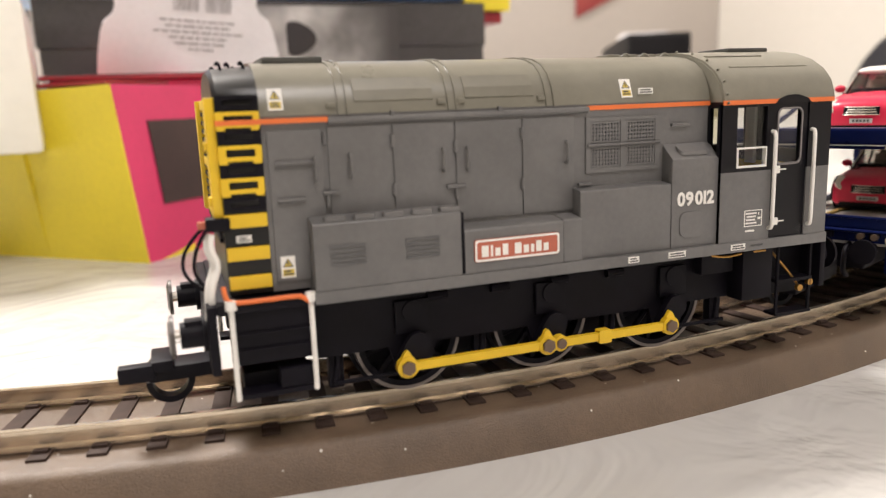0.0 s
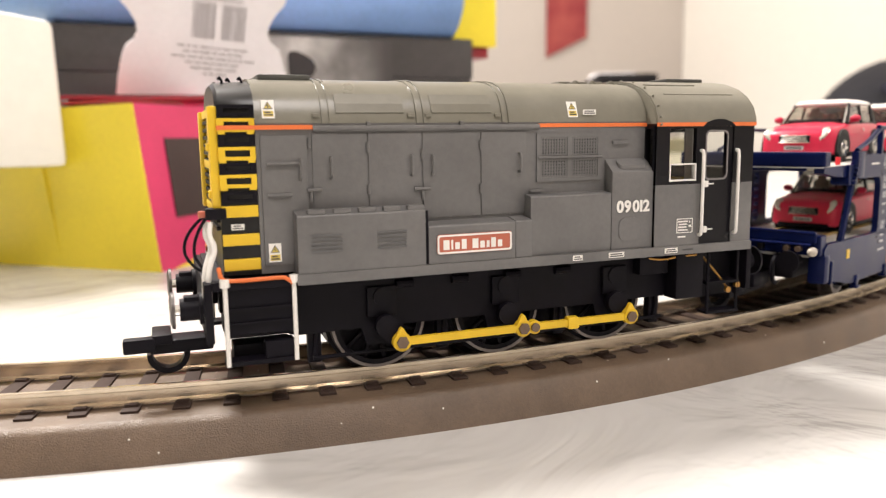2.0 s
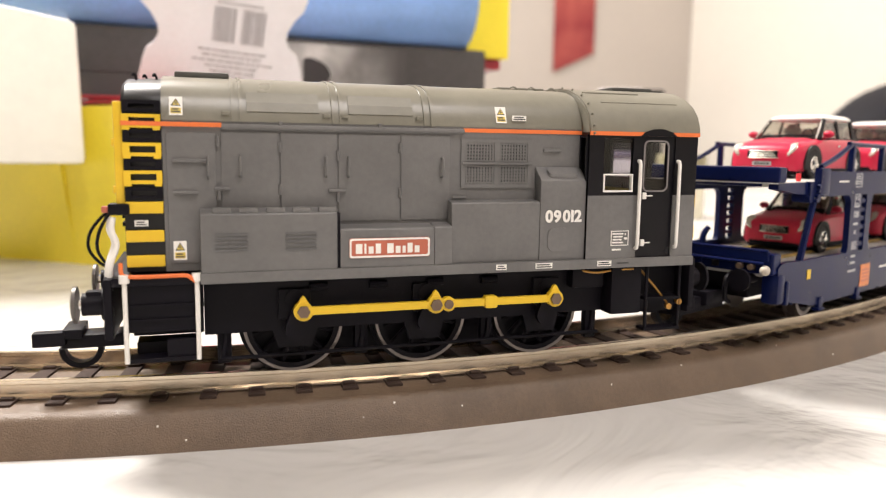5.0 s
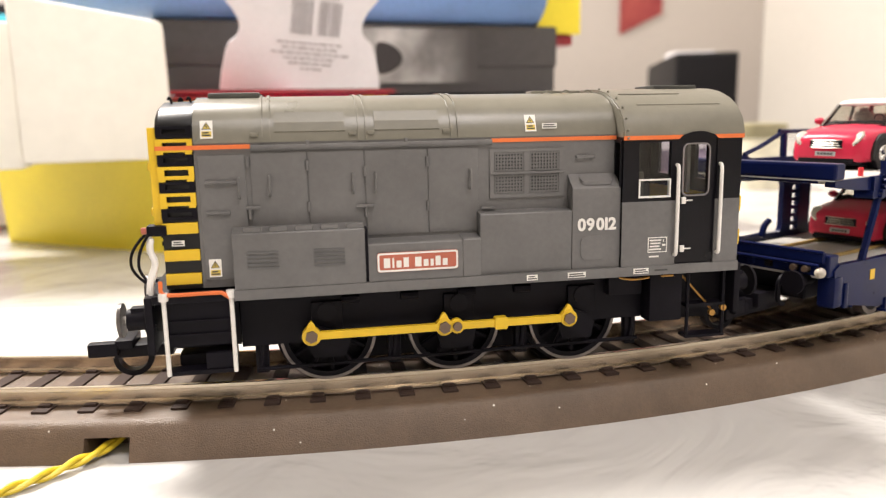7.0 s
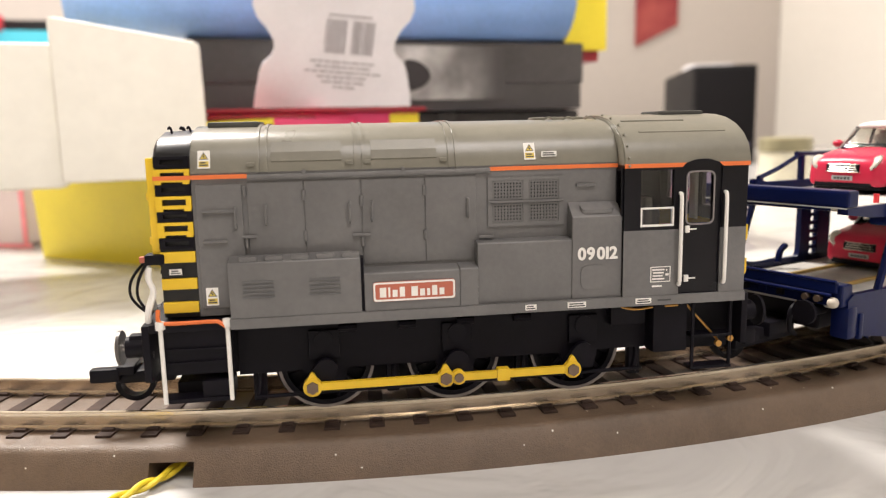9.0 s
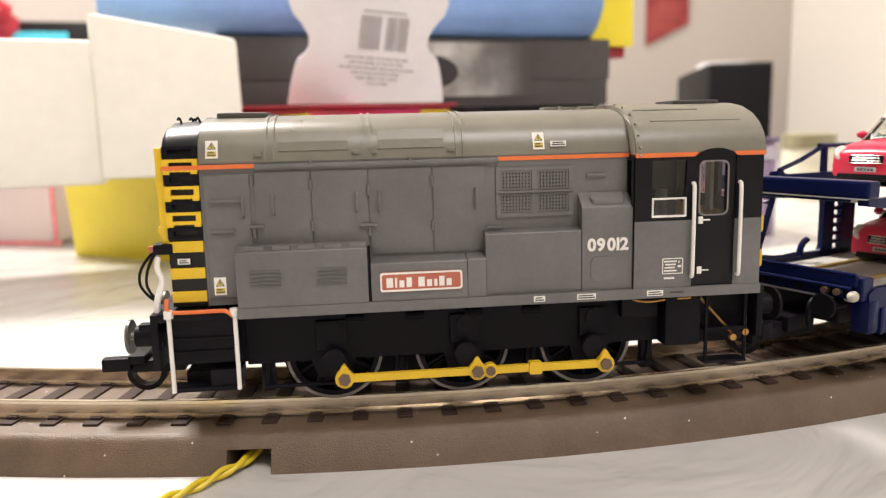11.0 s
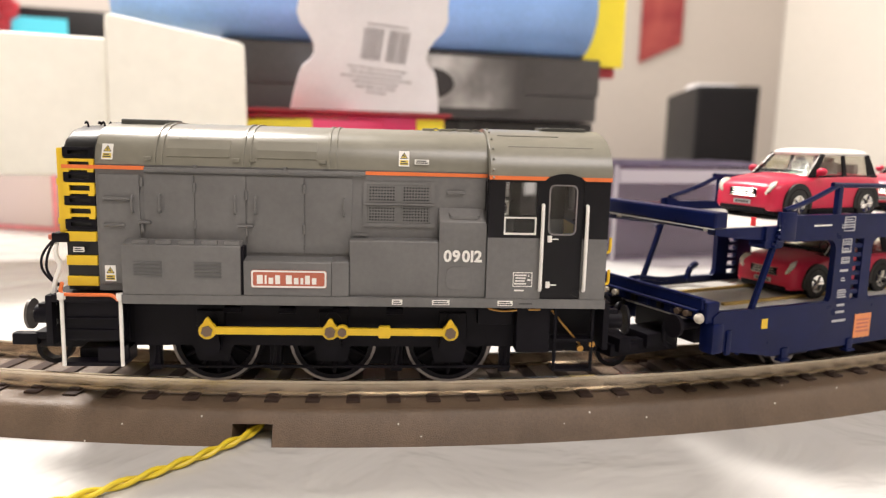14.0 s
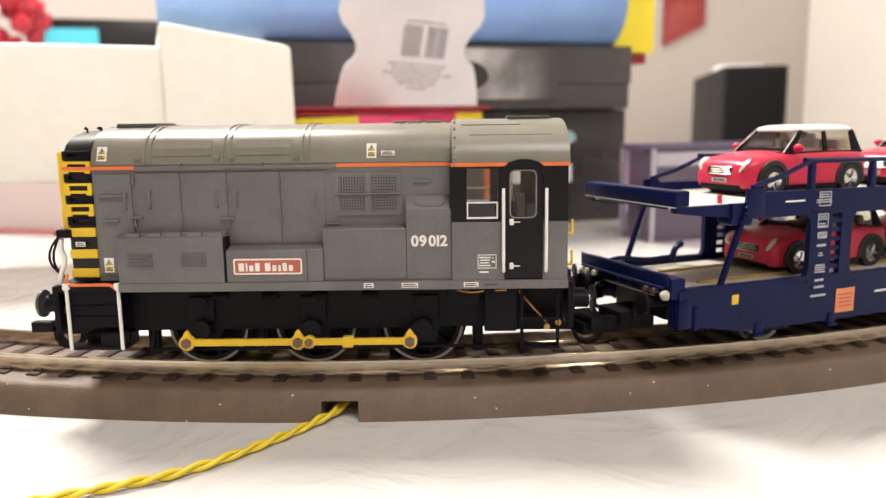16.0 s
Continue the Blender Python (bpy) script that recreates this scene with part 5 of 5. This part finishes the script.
# foam packing block with a tall end and a lower stepped part
bm = bmesh.new()
loft(bm, [[(-52, 0, 40), (0, 0, 40), (0, 60, 40), (-52, 60, 40)], [(-52, 0, 99), (-1, 0, 91), (-1, 60, 91), (-52, 60, 99)]])
bevelled(bm, list(bm.verts), 2.5)
box(bm, -120, -50, 4, 62, 38, 90, 3.0)
box(bm, -200, -118, 6, 62, 34, 86, 3.0)
turned("foam_block", bm, FOAM, "cream foam packing block with stepped ends resting on cartons", "packaging", -92, 176, 0, 6)
# yellow and magenta carton under the foam: slanting front corner
yb = thing("yellow_magenta_carton", "yellow and magenta carton with a dark window on the table", "box")
bm = bmesh.new()
loft(bm, [[(-172, 265, 0), (-98, 198.5, 0), (-81, 217, 0), (-155, 284, 0)], [(-173, 258, 39.8), (-102, 193, 39.8), (-85, 214, 39.8), (-156, 280, 39.8)]])
loft(bm, [[(-98, 198.5, 0), (-63, 167, 0), (-46, 186, 0), (-81, 217, 0)], [(-103, 192, 61), (-69, 162, 62), (-52, 184, 62), (-86, 213, 61)]])
part("front_panel", bm, CARD_YELLOW, yb, "yellow carton panel", False)
bm = bmesh.new()
loft(bm, [[(-102, 194, 62.3), (-70, 164, 62.3), (-50, 186, 62.3), (-84, 216, 62.3)], [(-102, 194, 63.4), (-70, 164, 63.4), (-50, 186, 63.4), (-84, 216, 63.4)]])
part("top_flap", bm, CARD_RED, yb, "dark red top flap", False)
bm = bmesh.new()
loft(bm, [[(-62.6, 167.4, 0), (-24, 211, 0), (-42, 226, 0), (-80, 186, 0)], [(-68.6, 162.4, 62), (-30, 206, 62), (-48, 222, 62), (-86, 182, 60)]])
part("side_panel", bm, CARD_MAGENTA, yb, "magenta carton side", False)
bm = bmesh.new()
A, B = Vector((-62.6, 167.4, 0)), Vector((-24, 211, 0))
C, D = Vector((-68.6, 162.4, 62)), Vector((-30, 206, 62))
n = (B - A).cross(C - A).normalized()
q = lambda u, v, d: (A.lerp(B, u)).lerp(C.lerp(D, u), v) + n * d
loft(bm, [[q(0.22, 0.32, 0.1), q(0.85, 0.32, 0.1), q(0.85, 0.80, 0.1), q(0.22, 0.80, 0.1)], [q(0.22, 0.32, 0.6), q(0.85, 0.32, 0.6), q(0.85, 0.80, 0.6), q(0.22, 0.80, 0.6)]])
part("window", bm, CARD_BROWN, yb, "dark carton window", False)

# stack of cartons
stack = [("black_carton", -95, 108, 262, 330, 0, 66, CARD_BLACK, "large black carton with white lettering bars and oval mark"),
         ("black_lid_box", -100, 106, 255, 330, 66.3, 101, CARD_SATIN, "black glossy flat box lying on the carton stack")]
for name, x0, x1, y0, y1, z0, z1, mat, label in stack:
    ob = turned(name, boxed(x0, x1, 0, y1 - y0, 0, z1 - z0, 1.2), mat, label, "box", 0, y0, z0, 0)
    if name == "black_carton":
        big = ob
    else:
        part("lid", boxed(x0 - 0.8, x1 + 0.8, -0.8, y1 - y0 + 0.8, 14, z1 - z0 + 0.6, 1.0), CARD_SATIN, ob, "black glossy lid")
# mottled silver-grey panel on the front of the flat box, with a dark blot
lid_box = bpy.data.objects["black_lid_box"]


def silver_fade():
    """A mottled silver colour that fades along x into the black of the box."""
    m = material("silver_fade", (0.42, 0.40, 0.38), 0.3, vary=0.45, scale=90, mix_scale=38, second=(0.80, 0.78, 0.74))
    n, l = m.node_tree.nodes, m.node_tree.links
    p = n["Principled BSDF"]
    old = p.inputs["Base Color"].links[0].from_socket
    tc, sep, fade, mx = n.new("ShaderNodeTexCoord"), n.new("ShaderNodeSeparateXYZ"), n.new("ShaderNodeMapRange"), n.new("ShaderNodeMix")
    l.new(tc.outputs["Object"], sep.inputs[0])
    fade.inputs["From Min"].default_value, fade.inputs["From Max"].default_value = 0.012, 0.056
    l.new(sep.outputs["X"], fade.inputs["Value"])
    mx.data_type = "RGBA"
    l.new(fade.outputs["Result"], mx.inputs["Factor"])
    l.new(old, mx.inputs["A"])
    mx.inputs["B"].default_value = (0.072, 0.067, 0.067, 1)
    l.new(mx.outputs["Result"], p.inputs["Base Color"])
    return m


part("silver_panel", boxed(-16, 60, -1.2, -0.9, 5.5, 33, 0.1), silver_fade(), lid_box, "silver-grey mottled panel fading to black", False)
bm = bmesh.new()
prism(bm, [(10 + 7 * math.cos(radians(15 * i)) + 2 * math.cos(radians(30 * i)), 18 + 8 * math.sin(radians(15 * i))) for i in range(24)], "y", -1.6, -1.35)
part("dark_blot", bm, CARD_BLACK, lid_box, "black blot on the panel", False)
for x0, x1, mat, label in ((18, 31, ORANGE, "orange printed field"), (31.2, 35, CARD_YELLOW, "yellow printed field")):
    part("printed_field", boxed(x0, x1, -0.9, -0.3, 12, 34, 0.1), mat, big, label, False)
bm = bmesh.new()
prism(bm, [(66 + 9.5 * math.cos(radians(10 * i)), 50 + 4.6 * math.sin(radians(10 * i))) for i in range(36)], "y", -0.9, -0.3)
part("oval_mark", bm, material("pale_blue_print", (0.35, 0.55, 0.6), 0.5), big, "pale blue oval mark")
bm = bmesh.new()
for x, h in ((36, 11), (46, 11), (56, 11), (66, 11)):
    box(bm, x, x + 7, -0.9, -0.3, 24, 24 + h, 0.2)
part("letter_bars", bm, CARD_WHITE, big, "white letter-sized bars", False)
turned("magenta_carton", boxed(-92, 0, 0, 55, 0, 12, 0.8), CARD_MAGENTA, "flat magenta and yellow carton in the stack", "box", 0, 207, 53, 0)
mag = bpy.data.objects["magenta_carton"]
for x0, x1 in ((-88, -52), (-14, -0.5)):
    part("yellow_panel", boxed(x0, x1, -0.6, 0.2, 1, 11), CARD_YELLOW, mag, "yellow panel", False)
turned("brown_carton", boxed(-95, 0, 0, 60, 0, 52, 0.8), CARD_BROWN, "dark brown carton under the magenta carton", "box", 0, 204, 0, 0)
turned("red_carton", boxed(-95, 2, 0, 60, 0, 1.6, 0.3), CARD_RED, "thin dark red flat carton in the stack", "box", 0, 203, 65.2, 0)
# blue carton with a rounded lower front edge, yellow end
blue = thing("blue_carton", "bright blue carton with rounded front and yellow end on the stack", "box")
prof = [(300, 102.2), (262, 102.2), *[(262 - 22 * math.sin(radians(10 * i)), 128 - 25.8 * math.cos(radians(10 * i))) for i in range(1, 16)], (252, 156), (300, 156)]
part("body", prism(bmesh.new(), prof, "x", -150, 96), CARD_BLUE, blue, "blue carton")
part("end_panel", boxed(96.2, 122, 256, 296, 98, 150, 0.6), CARD_YELLOW, blue, "yellow end panel", False)
part("end_lip", boxed(98, 118, 258, 296, 92, 97.8, 0.6), CARD_RED, blue, "dark red lip", False)
# die-cut white card with printed barcode leaning in front
half = [(33, 66.9), (32, 74), (30.2, 82), (28.6, 86), (25.5, 88.5), (24.2, 91.5), (24.6, 95), (27, 99.5), (30.5, 103.5), (32, 108), (31, 114), (31, 140)]
card = [(-41 + x, z) for x, z in half] + [(-41 - x, z) for x, z in half[::-1]]
ob = turned("white_card", prism(bmesh.new(), [(x + 41, z - 66.9) for x, z in card], "y", -0.5, 0.5), CARD_WHITE, "die-cut white card with a printed barcode leaning on the cartons", "card", -41, 192, 66.9, 0, 22)
bm = bmesh.new()
random.seed(4)
x = -6.0
while x < 13.0:
    w = random.choice((0.25, 0.4, 0.7))
    if not 2.6 < x < 4.6:
        box(bm, x, x + w, -0.75, -0.5, 22.5, 36)
    x += w + random.choice((0.25, 0.4))
TILT = Matrix.Translation((0.0045, 0, 0.026)) @ Matrix.Rotation(radians(4.5), 4, "Y") @ Matrix.Translation((-0.003, 0, -0.026))
bar = tagged(part("barcode", bm, GREYPRINT, ob, "grey printed barcode", False), kind="stuff")
bar.matrix_local = TILT
bm = bmesh.new()
for i, w in enumerate((26, 22, 30, 20, 16, 6)):
    x = 2 - w / 2
    while x < 2 + w / 2:
        step = random.uniform(1.2, 4.2)
        box(bm, x, x + step, -0.75, -0.5, 18.6 - 2.1 * i, 19.3 - 2.1 * i)
        x += step + 0.7
x = -5
while x < 12:
    box(bm, x, x + 1.1, -0.75, -0.5, 37.3, 38.1)
    x += 1.6
part("print", bm, GREYPRINT, ob, "", False).matrix_local = TILT

# violet clear plastic crate behind the wagon
crate = thing("plastic_case", "clear violet-tinted plastic case standing on the table behind the wagon", "case", pose(0.0736, 0.172, 0, 0, 0, 3))
VIOLET = glass("violet_clear_plastic", (0.80, 0.74, 0.84), 0.12, 0.97, 0.07)
MILKY = glass("milky_violet_plastic", (0.80, 0.76, 0.82), 0.12, 0.95, 0.5)
for args in ((0, 80, 0, 1, 0, 46), (0, 80, 27, 28, 0, 46), (0, 1, 1.2, 26.8, 0, 46), (79, 80, 1.2, 26.8, 0, 46), (1.2, 78.8, 1.2, 26.8, 45, 46)):
    part("side", boxed(*args, 0.2), VIOLET, crate, "violet clear plastic wall", False)
for x, y in ((-0.5, -0.5), (78.6, -0.5), (-0.5, 26.6), (78.6, 26.6)):
    part("corner_edge", boxed(x, x + 1.9, y, y + 1.9, 0, 45.4, 0.5), MILKY, crate, "pale rounded corner edge")
RIM = material("dark_violet_rim", (0.13, 0.11, 0.18), 0.4)
for args in ((-0.8, 80.8, -1.2, 0.4), (-0.8, 80.8, 27.6, 29.2), (-0.8, 0.8, 0.6, 27.4), (79.2, 80.8, 0.6, 27.4)):
    part("lid_rim", boxed(*args, 45.6, 47.4, 0.4), RIM, crate, "dark violet lid rim")
part("lid_band", boxed(1.6, 78.2, -0.9, -0.1, 37, 43.5, 0.2), MILKY, crate, "pale band across the front below the lid")
part("lining", boxed(3, 76, 6, 24, 1, 18, 1), material("grey_lining", (0.10, 0.09, 0.10), 0.5), crate, "dull grey lining")
part("back_card", boxed(3, 76, 24.4, 26, 1, 44, 0.3), material("violet_back_card", (0.10, 0.07, 0.10), 0.5), crate, "dark violet card at the back")
part("red_insert", boxed(16, 58, 6, 22, 18.2, 26, 2), material("red_insert_plastic", (0.50, 0.07, 0.05), 0.4), crate, "orange-red moulded insert")
# clear tray with pink rim at the far left
tray = thing("plastic_tray", "clear plastic tray with a pink insert lying on the table", "tray", pose(-0.268, 0.350, 0, 0, 0, -30))
CLEAR = glass("clear_plastic", (0.95, 0.84, 0.83), 0.15, 0.97, 0.55)
PINK = material("pink_red_edge", (0.85, 0.27, 0.31), 0.45)
part("insert", boxed(14, 82, 6, 50, 0, 22, 1), CARD_WHITE, tray, "white card insert")
part("backing", boxed(3, 91, 50.5, 53, 0, 36, 0.5), material("pale_pink_card", (0.88, 0.58, 0.58), 0.6), tray, "pale pink card backing")
for args in ((0, 94, 0, 1, 2.2, 37), (0, 94, 55, 56, 2.2, 37), (0, 1, 1.2, 54.8, 2.2, 37), (93, 94, 1.2, 54.8, 2.2, 37), (1.2, 92.8, 1.2, 54.8, 36, 37)):
    part("side", boxed(*args, 0.1), CLEAR, tray, "cloudy clear plastic wall", False)
for args in ((-1, 95, -1, 2, 0, 2), (-1, 95, -1.2, 1.6, 37.2, 41), (-1, 95, 54.4, 57, 37.2, 41), (-1, 1.8, 1.8, 54.2, 37.2, 41)):
    part("edge_strip", boxed(*args, 0.4), PINK, tray, "pink-red edge strip")
for x in (-0.6, 91.8):
    part("edge_post", boxed(x, x + 2.8, -0.8, -0.05, 2.2, 37, 0.3), PINK, tray, "pink-red upright strip")
turned("foam_tray", boxed(-60, 92, 16, 54, 0, 46, 5), FOAM, "cream foam tray standing on the plastic tray", "packaging", -266, 342, 41.2, -30)
# far things
tin = thing("cream_tin", "small cream tin with an olive lid standing on the table", "tin", pose(0.294, 0.311, 0))
bm = bmesh.new()
rod(bm, (0, 0, 0), (0, 0, 36), 17, 28)
part("body", bm, material("cream_tin_paint", (0.78, 0.74, 0.58), 0.35), tin, "cream painted body")
bm = bmesh.new()
rod(bm, (0, 0, 36.1), (0, 0, 45), 17.8, 28)
rod(bm, (0, 0, 45), (0, 0, 46), 17.8, 28, 16.0)
part("lid", bm, material("olive_lid", (0.30, 0.27, 0.16), 0.4), tin, "olive lid")
ob = turned("speaker", boxed(0, 84, 0, 300, 0, 134, 4), material("black_speaker_veneer", (0.012, 0.011, 0.012), 0.6, spec=0.25), "black loudspeaker cabinet standing on the far table end", "speaker", 537, 768, 0, -26)
part("front_grille", boxed(4, 80, -2.5, -0.4, 5, 129, 1), material("black_speaker_cloth", (0.008, 0.007, 0.008), 0.9, spec=0.2), ob, "black cloth grille")
turned("paper_scrap", boxed(4, 64, 60, 130, 0, 6, 1.5), CARD_WHITE, "cream paper scrap lying on the speaker", "paper", 537, 768, 134.2, -26)
bm = bmesh.new()
prism(bm, [(0, 0), (114, 52), (114, 330), (0, 330)], "y", -1.5, 1.5)
poster = turned("wall_poster", bm, material("red_poster", (0.40, 0.03, 0.045), 0.5, vary=0.25, mix_scale=14, second=(0.50, 0.10, 0.08)), "red printed poster on the wall", "poster", 884, 1496, 240, 0)
tv = thing("television", "black television with a lit cyan screen standing on the table", "television", pose(-0.425, 1.20, 0.0, 0, 0, 0))
part("frame", boxed(-1, 196, 0, 40, 160, 236, 3), material("black_tv_plastic", (0.012, 0.012, 0.014), 0.3), tv)
part("screen", boxed(24, 104, -1.5, -0.2, 180, 220), glow("lit_screen", (0.06, 0.36, 0.44), 0.7), tv, "glowing cyan screen", False)
part("stand", boxed(60, 130, 0, 40, 0, 159.8, 3), BLACK, tv)
bag = thing("black_bag", "black rounded fabric bag lying on the far table end", "bag", pose(1.06, 0.70, 0.0))
bm = bmesh.new()
bmesh.ops.create_uvsphere(bm, u_segments=32, v_segments=18, radius=1, matrix=Matrix.Translation((0, 0, 18)) @ Matrix.Rotation(radians(-8), 4, "Y") @ Matrix.Diagonal((180, 100, 146, 1)))
bmesh.ops.bisect_plane(bm, geom=bm.verts[:] + bm.edges[:] + bm.faces[:], plane_co=(0, 0, 0), plane_no=(0, 0, -1), clear_outer=True)
part("body", bm, material("black_fabric", (0.010, 0.010, 0.016), 0.8, vary=0.3), bag)
bm = bmesh.new()
tube(bm, [(-120, -60, 110), (-30, -95, 150), (70, -95, 145), (140, -50, 90)], 7, 8, 6)
part("strap", bm, material("dark_blue_strap", (0.02, 0.02, 0.04), 0.8), bag, "dark strap")
redf = thing("red_ornament", "red branching ornament standing far behind the table", "ornament", pose(-0.43, 1.15, 0.0))
REDP = material("red_ornament_plastic", (0.5, 0.03, 0.05), 0.4)
random.seed(7)
for i in range(26):
    bm = bmesh.new()
    bmesh.ops.create_icosphere(bm, subdivisions=1, radius=random.uniform(12, 24), matrix=Matrix.Translation((random.uniform(-60, 32), random.uniform(-30, 30), random.uniform(185, 330))))
    part("berry", bm, REDP, redf)
bm = bmesh.new()
rod(bm, (-5, 0, 0), (-5, 0, 200), 14, 10)
part("stem", bm, REDP, redf)


# ---- movement ----
def motions():
    times = [0.5 * i for i in range(33)]
    walk(loco, [(t, on_track(run(t))) for t in times])
    walk(wagon, [(t, on_track(run(t) + WAGON_AT, WAGON_IN)) for t in times])
    for car, (x, y, z) in CARS:
        walk(car, [(t, on_track(run(t) + WAGON_AT, WAGON_IN) @ pose(x * MM, y * MM, z * MM)) for t in times])
    for wheel, x in wheels:
        walk(wheel, [(t, pose(x * MM, 0, WHEEL_R * MM, 0, 130 + math.degrees(run(t) / ROLL), 0)) for t in times])
    for r in rods:
        rows = []
        for t in [0.25 * i for i in range(65)]:
            a = radians(-130) - run(t) / ROLL
            rows.append((t, pose(THROW * math.cos(a) * MM, 0, (WHEEL_R + THROW * math.sin(a)) * MM)))
        walk(r, rows)
    for ws, x in wagon_wheels:
        walk(ws, [(t, pose(x * MM, 0, (4.7 + RAIL_TOP) * MM, 0, math.degrees(run(t) / 4.7), 0)) for t in [0.25 * i for i in range(65)]])


motions()
